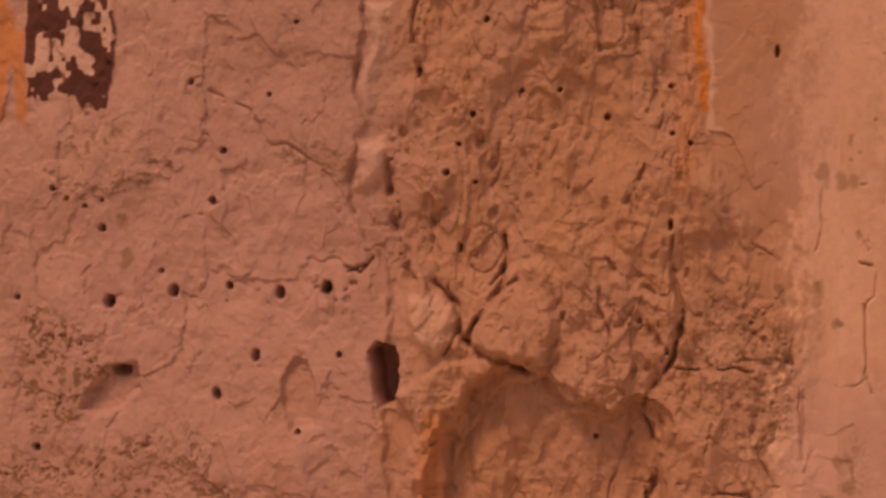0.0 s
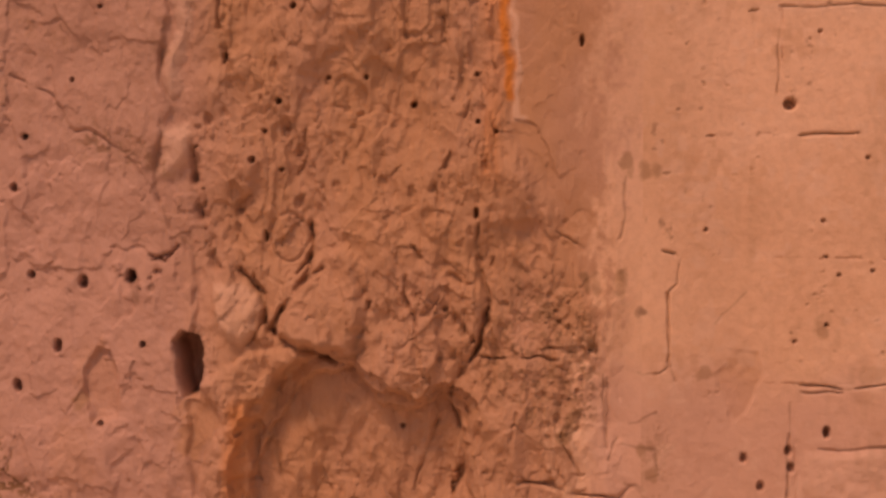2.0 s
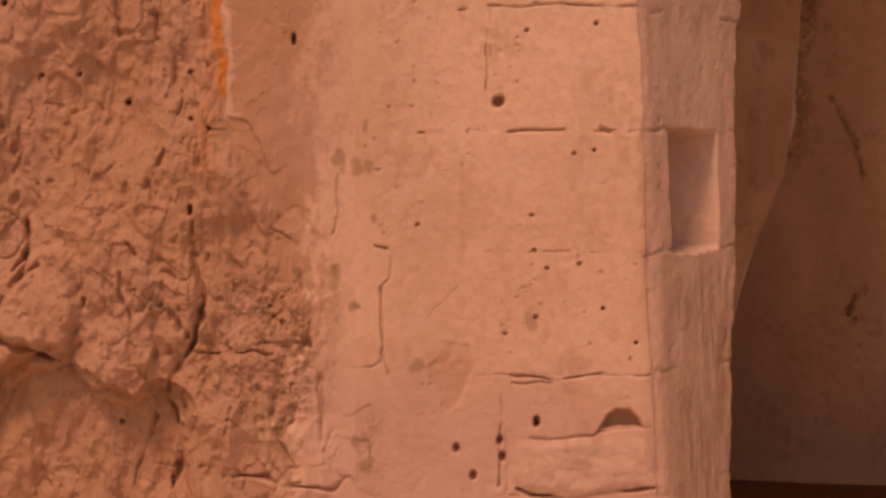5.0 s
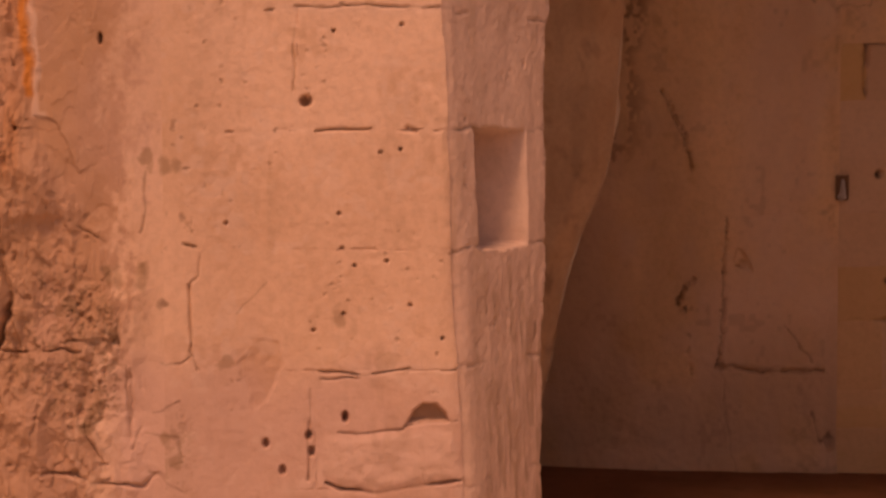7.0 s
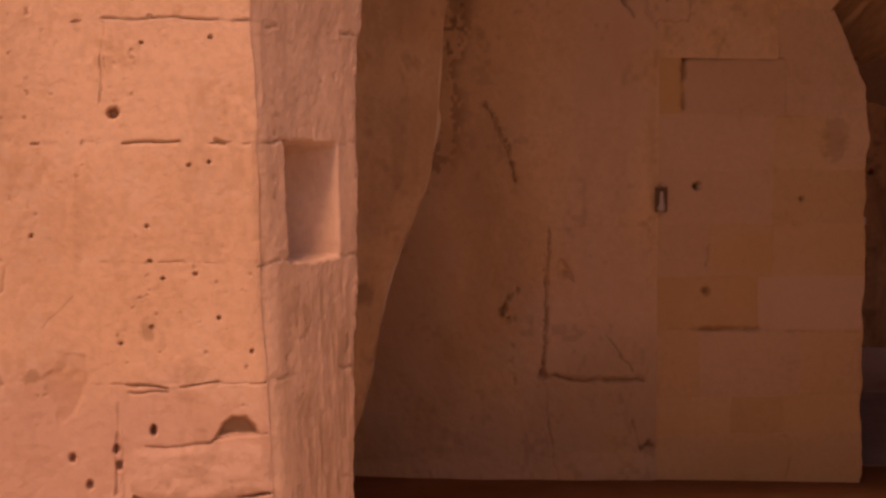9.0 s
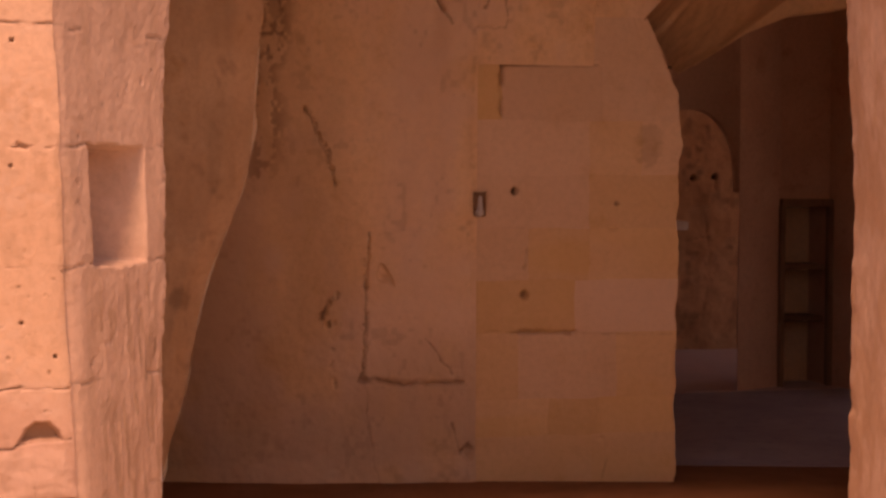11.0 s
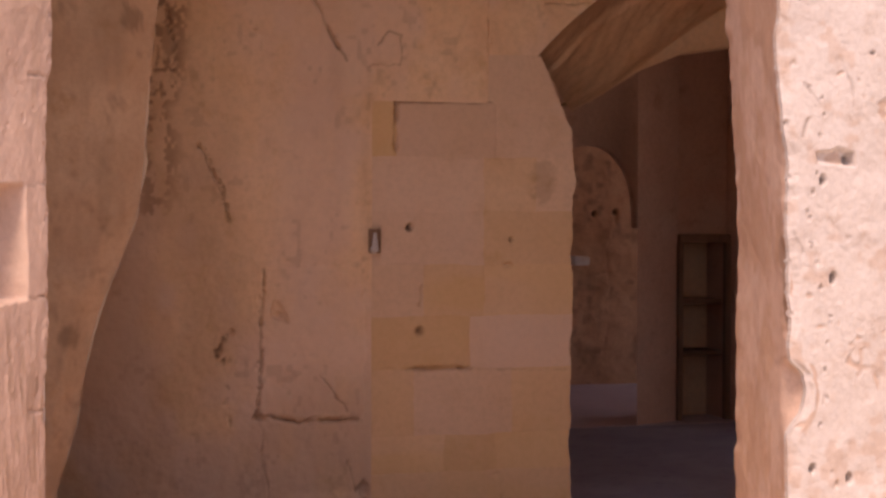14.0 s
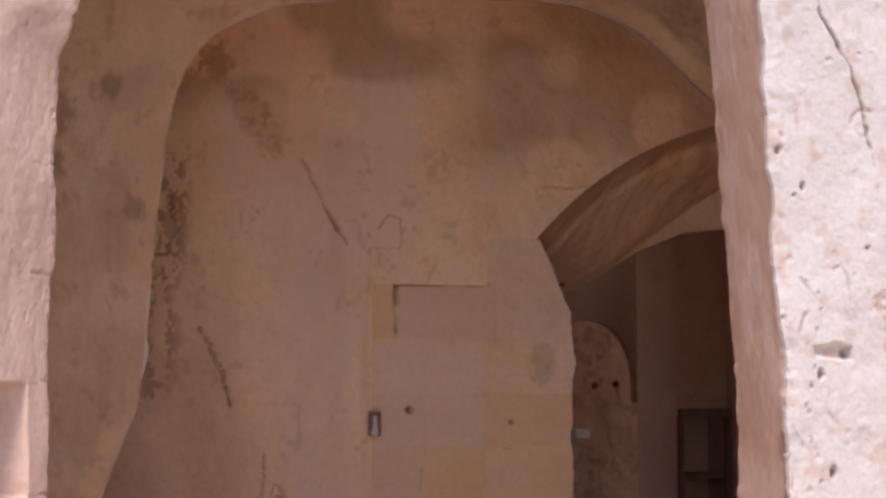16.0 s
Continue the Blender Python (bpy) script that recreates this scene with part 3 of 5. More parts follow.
    # marks that run on into the dressed part
    r.blot("lichen_dark", [(0.230, 1.108), (0.161, 1.094), (0.223, 1.079)], 0.02, 0.6, 1.5)
    r.blot("soot_shade", [(0.289, 1.029)], 0.014, 0.75, 0.6)
    r.blot("lichen_dark", [(0.303, 1.381), (0.252, 1.390), (0.247, 1.375)], 0.010, 0.5, 1.5)
    for pts, w, d in (([(-0.058, 0.586), (0.059, 0.588), (0.088, 0.557), (0.147, 0.549), (0.221, 0.543), (0.265, 0.562), (0.339, 0.527)], 0.0045, 0.016), ([(0.202, 0.840), (0.204, 0.751), (0.193, 0.661)], 0.004, 0.008), ([(0.271, 0.862), (0.305, 0.866), (0.335, 0.864)], 0.0045, 0.02)):
        r.crack(pts, w, d)
    # dirt and lichen
    for pts in ([(0.175, 0.995), (0.168, 0.940), (0.171, 0.895)], [(0.101, 0.806), (0.132, 0.766), (0.129, 0.730), (0.094, 0.717)], [(0.038, 1.036), (0.058, 0.981), (0.120, 0.979)], [(0.066, 0.883), (0.093, 0.869), (0.101, 0.891)], [(0.190, 0.850), (0.195, 0.731)], [(0.128, 0.995), (0.144, 0.940), (0.168, 0.919)], [(0.239, 0.677), (0.274, 0.674), (0.321, 0.666)], [(0.259, 0.740), (0.321, 0.761)], [(0.329, 0.602), (0.294, 0.587)], [(0.240, 0.573), (0.282, 0.546)], [(0.198, 0.634), (0.226, 0.697)], [(0.235, 1.368), (0.233, 1.203)], [(0.338, 1.176), (0.366, 1.169)], [(0.057, 1.230), (0.139, 1.188)]):
        if max(p[0] for p in pts) > U.min() - 0.02:
            r.crack(pts, 0.0035, 0.007, 0, 0.6)
    r.blot("lichen_dark", [(0.140, 1.098), (0.223, 1.113), (0.242, 1.410), (0.286, 1.385), (0.319, 1.385), (0.045, 1.022), (0.158, 0.947), (0.114, 0.751), (0.087, 0.709), (0.309, 0.602), (0.281, 0.663)], 0.018, 0.75, 1.5)
    r.blot("soot_shade", [(0.140, 1.098), (0.225, 1.121), (0.158, 0.940), (0.084, 0.705), (0.279, 1.027)], 0.010, 0.5, 1.4)
    speck = smooth(0.52, 0.66, 0.5 * grain(U * 55, V * 55, 47) + 0.5 * grain(U * 130, V * 130, 48))
    for pts, power in (([(-1.872, 1.050), (-1.727, 0.990), (-1.648, 0.867), (-1.747, 0.710), (-1.877, 0.708), (-1.940, 0.894)], 0.9), ([(-2.308, 0.667), (-1.715, 0.649), (-1.442, 0.747), (-1.302, 0.504), (-2.311, 0.477)], 0.9), ([(-1.801, 1.529), (-1.592, 1.543), (-1.641, 1.467), (-1.786, 1.460)], 0.6), ([(-1.835, 1.360), (-1.482, 1.466), (-1.483, 1.420), (-1.707, 1.314)], 0.5), ([(-0.035, 1.155), (0.165, 1.040), (0.167, 0.749), (0.024, 0.688), (-0.121, 0.832)], 0.5), ([(-1.231, 1.525), (-1.015, 1.479), (-0.954, 1.374), (-1.170, 1.404)], 0.45)):
        d = inside(r.WU, r.WV, pts)
        r.mark("lichen_dark", power * smooth(-0.04, 0.03, d) * (0.15 + 0.7 * speck))
        r.mark("soot_shade", 0.95 * power * smooth(-0.03, 0.03, d) * speck * smooth(0.25, 0.55, grain(U * 22, V * 22, 49)))
        r.H -= 0.0025 * smooth(-0.03, 0.02, d) * speck
    r.blot("lichen_dark", [(-1.619, 1.271), (-1.609, 1.173), (-1.190, 0.783)], 0.022, 0.75, 1.3)
    r.blot("soot_shade", [(0.136, 1.101), (0.109, 0.923), (0.152, 0.945), (0.096, 0.718)], 0.018, 0.6, 1.3)
    r.blot("ochre", [(-1.207, 0.614), (-1.143, 0.829), (-0.866, 0.728)], 0.07, 0.8, 1.6)
    r.blot("ochre", [(-0.563, 0.734), (-0.414, 0.678), (-0.623, 0.613)], 0.12, 0.7, 1.0)


def work_front(r):
    work_rough(r)
    r.H = r.H * smooth(0.290, 0.20, r.U) - 0.006 * smooth(0.284, 0.30, r.U)


wall_l = patch("wall_front_left", span(-7.0, (-2.1, 0.2), (0.30, 0.0032)), span(0.0, (0.40, 0.05), (2.0, 0.0032), (3.4, 0.05)), plane((0, 4.62, 0), (1, 0, 0), (0, -1, 0)), work_front, M_ROUGH)
tagged(wall_l, "eroded pinkish limestone wall with holes and flaking ochre stone", "wall", kind="structure")
prism("core", [(-7.0, 4.83), (0.74, 4.83), (0.88, 5.2), (0.88, 5.4), (-7.0, 5.4)], 0, 3.4, M_WHITE, wall_l)
prism("back_face", [(0.88, 5.30), (1.30, 5.17), (1.35, 5.2), (1.35, 5.4), (0.88, 5.4)], 0, 3.4, M_WHITE, wall_l)


# ---- front wall: dressed blocks up to the corner ----
def corner(v):
    return 1.12 - 0.052 * v


def corner_wear(V):
    """Width and depth of the worn arris: sharper above, broad and rubbed below the niche."""
    low = smooth(1.55, 1.10, V)
    n = fbm(V * 9, V * 0 + 3.7, 4, 240)
    return 0.030 + 0.035 * low + 0.012 * n, 0.006 + 0.014 * low + 0.005 * n


def block_work(seed, u0, u1, z0, z1):
    def work(r):
        U, V = r.U, r.V
        edge = np.minimum(np.minimum(U - u0 if u0 > 0.3 else 1 + 0 * U, u1 - U if u1 < 1 else 1 + 0 * U), np.minimum(V - z0, z1 - V))
        edge = edge + 0.05 * smooth(0.62, 0.45, U)
        open_joint = smooth(0.62, 0.78, grain(U * 9 + seed, V * 9, 31) * 0.6 + grain(U * 38, V * 38, 32) * 0.4)
        r.H += 0.003 * fbm(U * 2.5, V * 2.5, 3, 41) + 0.0016 * fbm(U * 12, V * 12, 4, 42) + 0.0007 * fbm(U * 60, V * 60, 2, 43)
        r.H -= (0.0003 + 0.004 * open_joint) * smooth(0.006, 0.0, edge + 0.002 * fbm(U * 50, V * 50, 2, 44))
        r.mark("lichen_dark", 0.2 * smooth(0.56, 0.8, 0.6 * grain(U * 9, V * 4, 128) + 0.4 * grain(U * 55, V * 30, 129)) * smooth(0.3, 0.4, U))
        r.mark("ochre", 0.2 * smooth(0.45, 0.75, grain(U * 3, V * 2.5, 130)) * smooth(0.32, 0.5, U))
        r.mark("ochre", 0.36 * smooth(0.48, 0.25, U + 0.06 * fbm(U * 5, V * 2, 4, 146)) * smooth(1.15, 1.5, V))
        r.mark("lilac", 0.75 * smooth(1.0, 0.6, V + 0.15 * fbm(U * 4, V * 4, 4, 147)))
        r.mark("chalk", 0.35 * smooth(0.03, 0.0, edge) * smooth(0.4, 0.7, grain(U * 6, V * 6, 45)))
        pit = smooth(0.83, 0.92, 0.8 * grain(U * 48, V * 48, 290) + 0.2 * grain(U * 150, V * 150, 291)) * smooth(0.45, 0.7, grain(U * 7, V * 5, 292))
        r.H -= 0.004 * pit
        # pit shade, partly given by colour
        r.mark("soot_shade", 0.45 * pit)
        r.mark("ochre", 0.34 * smooth(0.60, 0.78, 0.55 * grain(U * 16, V * 10, 293) + 0.45 * grain(U * 60, V * 42, 294)))
        r.mark("chalk", 0.40 * smooth(0.62, 0.80, 0.55 * grain(U * 11 + 4, V * 11, 295) + 0.45 * grain(U * 52, V * 52, 296)))
        r.hole([(0.659, 1.556)], 0.016, 0.05)
        r.hole([(0.919, 1.758), (0.859, 1.418), (0.916, 1.427), (0.743, 1.256), (0.748, 1.163), (0.790, 1.117), (0.878, 1.129), (0.936, 1.009), (0.674, 0.944), (0.733, 1.740), (0.447, 1.232), (0.757, 0.989), (1.017, 0.919)], 0.0055, 0.022)
        r.hole([(0.761, 0.711)], 0.009, 0.05, 1.7)
        r.hole([(0.663, 0.661), (0.670, 0.618), (0.592, 0.570), (0.547, 0.642)], 0.009, 0.03, 1.5)
        r.hole([(0.459, 1.473), (0.565, 1.794)], 0.012, 0.014, 0.25)
        for pts, w, d in (([(0.629, 1.803), (0.718, 1.802), (0.808, 1.810), (0.898, 1.806), (1.033, 1.805)], 0.004, 0.018), ([(0.690, 1.474), (0.762, 1.480), (0.829, 1.481)], 0.005, 0.022), ([(0.924, 1.483), (0.957, 1.478)], 0.007, 0.025), ([(1.011, 1.480), (1.025, 1.478)], 0.006, 0.02),
                          ([(0.630, 1.761), (0.627, 1.672), (0.628, 1.583)], 0.0035, 0.014), ([(0.353, 1.067), (0.354, 0.985), (0.354, 0.894), (0.372, 0.841)], 0.0045, 0.022), ([(0.268, 0.857), (0.302, 0.862), (0.332, 0.860), (0.362, 0.882)], 0.004, 0.02),
                          ([(0.342, 1.172), (0.364, 1.168)], 0.004, 0.014), ([(0.382, 1.142), (0.378, 1.090), (0.356, 1.070)], 0.003, 0.010), ([(0.688, 0.831), (0.744, 0.832), (0.819, 0.823), (0.895, 0.833), (0.928, 0.836)], 0.0045, 0.022),
                          ([(0.691, 0.815), (0.804, 0.817)], 0.004, 0.014), ([(1.024, 0.835), (1.077, 0.837)], 0.006, 0.016), ([(0.668, 0.785), (0.662, 0.709), (0.664, 0.618), (0.659, 0.542)], 0.005, 0.020),
                          ([(0.743, 0.667), (0.834, 0.666), (0.922, 0.676)], 0.005, 0.016), ([(0.922, 0.682), (0.986, 0.690), (1.065, 0.695)], 0.004, 0.022), ([(0.712, 0.533), (0.758, 0.513), (0.864, 0.505), (0.970, 0.525), (1.092, 0.533)], 0.007, 0.035),
                          ([(-0.065, 0.579), (0.054, 0.581), (0.083, 0.550), (0.142, 0.542), (0.217, 0.536), (0.262, 0.555), (0.336, 0.519)], 0.0035, 0.016), ([(1.102, 0.658), (1.095, 0.551)], 0.008, 0.02), ([(0.963, 0.568), (0.967, 0.522)], 0.004, 0.012),
                          ([(0.198, 0.835), (0.200, 0.745), (0.188, 0.654)], 0.003, 0.006), ([(0.293, 0.668), (0.322, 0.660), (0.329, 0.592)], 0.005, 0.012), ([(0.475, 0.991), (0.550, 1.074)], 0.006, 0.004)):
            if max(p[0] for p in pts) > u0 - 0.03 and min(p[0] for p in pts) < u1 + 0.03 and max(p[1] for p in pts) > z0 - 0.03 and min(p[1] for p in pts) < z1 + 0.03:
                r.crack(pts, 0.6 * w, 0.6 * d)
        for pts in ([(0.175, 0.995), (0.168, 0.940), (0.171, 0.895)], [(0.101, 0.806), (0.132, 0.766), (0.129, 0.730), (0.094, 0.717)], [(0.038, 1.036), (0.058, 0.981), (0.120, 0.979)], [(0.066, 0.883), (0.093, 0.869), (0.101, 0.891)], [(0.190, 0.850), (0.195, 0.731)], [(0.128, 0.995), (0.144, 0.940), (0.168, 0.919)], [(0.239, 0.677), (0.274, 0.674), (0.321, 0.666)], [(0.259, 0.740), (0.321, 0.761)], [(0.329, 0.602), (0.294, 0.587)], [(0.240, 0.573), (0.282, 0.546)], [(0.198, 0.634), (0.226, 0.697)], [(0.235, 1.368), (0.233, 1.203)], [(0.338, 1.176), (0.366, 1.169)], [(0.057, 1.230), (0.139, 1.188)]):
            if max(p[0] for p in pts) > U.min() - 0.02:
                r.crack(pts, 0.0035, 0.007, 0, 0.6)
        r.blot("lichen_dark", [(0.140, 1.098), (0.223, 1.113), (0.242, 1.410), (0.286, 1.385), (0.319, 1.385), (0.045, 1.022), (0.158, 0.947), (0.114, 0.751), (0.087, 0.709), (0.309, 0.602), (0.281, 0.663)], 0.018, 0.75, 1.5)
        r.blot("soot_shade", [(0.140, 1.098), (0.225, 1.121), (0.158, 0.940), (0.084, 0.705), (0.279, 1.027)], 0.010, 0.5, 1.4)
        # half-round socket over a ledge
        d = inside(r.WU, r.WV, [(0.928, 0.688), (0.948, 0.724), (0.974, 0.745), (1.009, 0.742), (1.035, 0.717), (1.041, 0.693)])
        r.H -= 0.035 * smooth(-0.004, 0.008, d)
        # darker brown over the whole socket
        r.mark("lichen_dark", 0.8 * smooth(-0.002, 0.008, d))
        d = inside(r.WU, r.WV, [(0.698, 0.656), (1.047, 0.674), (1.089, 0.543), (0.985, 0.537), (0.864, 0.520), (0.742, 0.528), (0.690, 0.572)])
        r.H += 0.005 * smooth(-0.01, 0.02, d) + 0.005 * fbm(U * 16, V * 16, 4, 58) * smooth(-0.01, 0.02, d)
        r.mark("chalk", 0.35 * smooth(-0.01, 0.02, d))
        d = inside(r.WU, r.WV, [(0.474, 0.863), (0.534, 0.923), (0.586, 0.915), (0.593, 0.847), (0.548, 0.756), (0.518, 0.734)])
        r.mark("ochre", 0.8 * smooth(-0.012, 0.012, d))
        r.H -= 0.004 * smooth(-0.006, 0.006, d) * (0.5 + grain(U * 45, V * 45, 59))
        r.blot("lichen_dark", [(0.447, 0.863)], 0.02, 0.6)
        r.blot("soot_shade", [(0.283, 1.023)], 0.014, 0.75, 0.6)
        r.blot("lichen_dark", [(0.226, 1.106), (0.156, 1.091), (0.745, 0.982)], 0.02, 0.6, 1.5)
        r.blot("lichen_dark", [(0.299, 1.380), (0.326, 1.380), (0.248, 1.389)], 0.010, 0.5, 1.5)
        r.blot("lichen_dark", [(0.865, 0.859)], 0.05, 0.35, 0.5)
        speck = smooth(0.55, 0.68, 0.5 * grain(U * 55, V * 55, 47) + 0.5 * grain(U * 130, V * 130, 48))
        for pts, power in (([(-0.145, 1.167), (0.134, 1.076), (0.191, 0.926), (0.144, 0.655), (-0.153, 0.599)], 0.8), ([(0.189, 0.715), (0.338, 0.743), (0.351, 0.531), (0.172, 0.534)], 0.5)):
            d = inside(r.WU, r.WV, pts)
            r.mark("lichen_dark", power * smooth(-0.05, 0.03, d) * (0.3 + 0.7 * speck))
            r.H -= 0.003 * smooth(-0.03, 0.02, d) * speck
        r.H *= smooth(0.288, 0.36, U)

    return work


def block(z0, z1, x0, x1, seed):
    u1 = corner((z0 + z1) / 2) if x1 is None else x1
    tilt = -0.052 if x1 is None else 0.0

    def place(U, V, H):
        u = U + tilt * (V - (z0 + z1) / 2) * smooth(x0, u1, U)
        y = 4.66 - 0.04 * smooth(0.55, 0.28, u) - H
        if tilt:
            w, h = corner_wear(V)
            f = h * np.clip(1 - (u1 - U) / w, 0, 1) ** 2
            u, y = u - 0.80 * f, y + 0.59 * f
        return np.stack([u, y, V], -1)

    ob = patch("stone_block", span(x0, (u1, 0.0035)), span(z0, (z1, 0.0035)), place, block_work(seed, x0, u1, z0, z1), M_BLOCK, wall_l, skirt=0.10, warp=0.0045)
    return ob


COURSES = ((0.0, 0.26, 0.62), (0.26, 0.515, 0.42), (0.515, 0.836, 0.68), (0.836, 1.160, 0), (1.160, 1.479, 0), (1.479, 1.796, 0.64), (1.796, 2.11, 0), (2.11, 2.43, 0.60), (2.43, 2.75, 0.72), (2.75, 3.07, 0.55), (3.07, 3.4, 0.7))
for k, (z0, z1, xs) in enumerate(COURSES):
    if xs:
        block(z0, z1, 0.284, xs, 3 * k)
    block(z0, z1, xs or 0.284, None, 3 * k + 1)

# ---- splayed jamb with its niche ----
SPLAY = (Vector((1.362, 5.10, 0)) - Vector((1.04, 4.665, 0)))
SPLAY_LEN = SPLAY.length
SPLAY.normalize()


def splay_place(U, V, H):
    w, h = corner_wear(V)
    H = H - h * np.clip(1 - U / w, 0, 1) ** 2
    U = U - 0.016 * (0.6 + fbm(V * 8, V * 0 + 1.3, 5, 241)) * smooth(SPLAY_LEN - 0.10, SPLAY_LEN, U)
    lean = (corner(V) - 1.04) * (1 - U / SPLAY_LEN) + (-0.012) * (1.2 - V) * U / SPLAY_LEN
    lean = lean + 0.075 * smooth(2.40, 2.60, V + 0.05 * fbm(U * 8, V * 8, 3, 247)) * (U / SPLAY_LEN) ** 2
    x = 1.04 + lean + SPLAY.x * U - SPLAY.y * -H
    y = 4.665 + SPLAY.y * U - SPLAY.x * H
    return np.stack([x, y, V], -1)


def work_splay(r):
    U, V = r.U, r.V
    r.H += 0.006 * fbm(U * 4, V * 2.5, 3, 51) + 0.0012 * fbm(U * 34, V * 20, 4, 52) + 0.001 * fbm(U * 80, V * 80, 2, 53)
    r.H -= 0.004 * smooth(0.3, 0.7, grain(U * 0 + 3, V * 11, 60)) * smooth(0.03, 0.0, U) + 0.010 * smooth(SPLAY_LEN - 0.02, SPLAY_LEN, U + 0.006 * fbm(U * 0, V * 20, 3, 54))
    u, v = U + 0.003 * fbm(U * 20, V * 20, 3, 55), V + 0.004 * fbm(U * 20, V * 20, 3, 56)
    mask = smooth(0.120, 0.125, u) * smooth(0.412, 0.398, u) * smooth(1.150, 1.158, v) * smooth(1.486, 1.478, v)
    sweep = np.clip((u - 0.12) / 0.285, 0, 1)
    r.H -= mask * (0.018 + 0.36 * (1 - sweep**1.5))
    # shade under the niche's top left is put into the colour
    r.mark("soot_shade", mask * 0.5 * smooth(1.42, 1.485, v + 0.02 * fbm(U * 20, V * 20, 3, 242)) * smooth(0.36, 0.16, u))
    # paler line along the right rim
    r.mark("chalk", 0.5 * smooth(0.020, 0.0, np.abs(u - 0.405)) * smooth(1.14, 1.17, v) * smooth(1.49, 1.46, v))
    for z in (0.515, 0.836, 1.155, 1.482, 1.80, 2.12):
        r.crack([(0.0, z), (0.15, z + 0.003)], 0.003, 0.006)
        r.crack([(0.42, z), (SPLAY_LEN, z - 0.002)], 0.003, 0.006)
    tool = smooth(1.14, 1.08, V) * smooth(0.10, 0.16, U)
    r.H += tool * (0.0022 * ridged(U * 30 + 2 * V, V * 7, 3, 243))
    r.mark("lichen_dark", 0.45 * tool * smooth(0.58, 0.75, grain(U * 40 + 6 * V, V * 12, 244)))
    r.blot("soot_shade", [(0.46, 0.90)], 0.014, 0.7, 2.2)
    r.blot("soot_shade", [(1.289, 0.858)], 0.02, 0.35, 2.2)
    r.mark("lichen_dark", 0.22 * smooth(0.55, 0.8, grain(U * 22, V * 5, 57)))
    r.pitted([(SPLAY_LEN - 0.022, 0.6), (SPLAY_LEN - 0.02, 1.5), (SPLAY_LEN - 0.015, 2.7)], 0.007, 0.012, 31, 6.0)
    r.pitted([(0.30, 0.55), (0.10, 0.9), (0.42, 1.05), (0.06, 1.3), (0.08, 1.55), (0.45, 1.7), (0.2, 2.0), (0.4, 2.6)], 0.006, 0.010, 32, 7.0)


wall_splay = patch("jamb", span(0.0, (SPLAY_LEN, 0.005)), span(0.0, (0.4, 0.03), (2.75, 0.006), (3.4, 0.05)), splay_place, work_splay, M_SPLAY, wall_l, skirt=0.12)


# ---- front wall beyond the opening, limewashed ----
def work_right(r):
    U, V = r.U, r.V
    r.H += 0.012 * fbm(U * 2.5, V * 2.5, 3, 61) + 0.0032 * fbm(U * 11, V * 11, 4, 62) + 0.0014 * fbm(U * 45, V * 45, 3, 63)
    r.H -= 0.014 * smooth(0.03, 0.0, U + 0.008 * fbm(U * 0, V * 14, 4, 64))
    r.mark("ochre", 0.4 * smooth(0.6, 0.8, 0.6 * grain(U * 14, V * 14, 65) + 0.4 * grain(U * 45, V * 45, 72)))
    r.U = U = right_edge(V) + U
    r.WU = right_edge(V) + r.WU
    r.hole([(3.532, 1.219)], 0.010, 0.05, 1.6)
    r.hole([(3.581, 0.632), (3.463, 0.666), (3.486, 1.499)], 0.010, 0.045, 1.6)
    r.sink([(3.457, 1.580), (3.521, 1.591), (3.585, 1.578), (3.589, 1.539), (3.512, 1.545), (3.461, 1.548)], 0.022, 0.006)
    r.hole([(3.571, 1.559)], 0.014, 0.03, 1.1)
    r.blot("ochre", [(3.512, 1.564)], 0.04, 0.6, 0.45)
    r.blot("ochre", [(3.455, 0.87), (3.44, 0.93), (3.44, 0.80)], 0.022, 0.6, 1.6)
    r.crack([(3.493, 2.631), (3.523, 2.515), (3.559, 2.458), (3.591, 2.401), (3.618, 2.327), (3.645, 2.252), (3.658, 2.186), (3.679, 2.116)], 0.003, 0.030, 0, 0.9)
    r.hole([(3.373, 2.151), (3.441, 2.046), (3.532, 1.212)], 0.009, 0.03, 1.5)
    r.hole([(3.409, 2.020), (3.492, 1.497), (3.328, 2.059), (3.646, 1.868)], 0.007, 0.02, 1.0)
    r.pitted([(3.400, 1.850), (3.492, 1.691), (3.442, 1.398), (3.519, 1.105), (3.488, 0.744), (3.602, 0.475)], 0.007, 0.012, 21, 8.0)
    r.pitted([(3.316, 2.421), (3.338, 2.092), (3.360, 1.798)], 0.006, 0.014, 22, 9.0)
    r.pitted([(3.374, 1.721), (3.386, 1.236), (3.382, 1.041)], 0.006, 0.014, 23, 9.0)
    for pts in ([(3.427, 1.786), (3.473, 1.723)], [(3.412, 1.625), (3.438, 1.673)], [(3.407, 1.350), (3.425, 1.301)], [(3.515, 1.382), (3.570, 1.333)], [(3.544, 1.854), (3.582, 1.790), (3.592, 1.709)]):
        r.crack(pts, 0.005, 0.005)
    vein = ridged(r.WU * 8, r.WV * 8, 3, 78) * smooth(0.35, 0.7, grain(U * 5, V * 5, 79))
    r.H -= 0.005 * smooth(0.66, 0.85, vein)
    r.mark("ochre", 0.6 * smooth(0.68, 0.85, vein))


def right_edge(V):
    return 3.378 - 0.055 * np.clip(V - 1.5, -0.3, 2.5) - 0.018 * np.clip(0.9 - V, 0, 1)


def chips(V):
    """The broken line of the opening's arris."""
    return 0.011 * fbm(V * 9, V * 0 + 2.2, 5, 248) + 0.040 * smooth(0.76, 0.84, V) * smooth(0.99, 0.93, V)


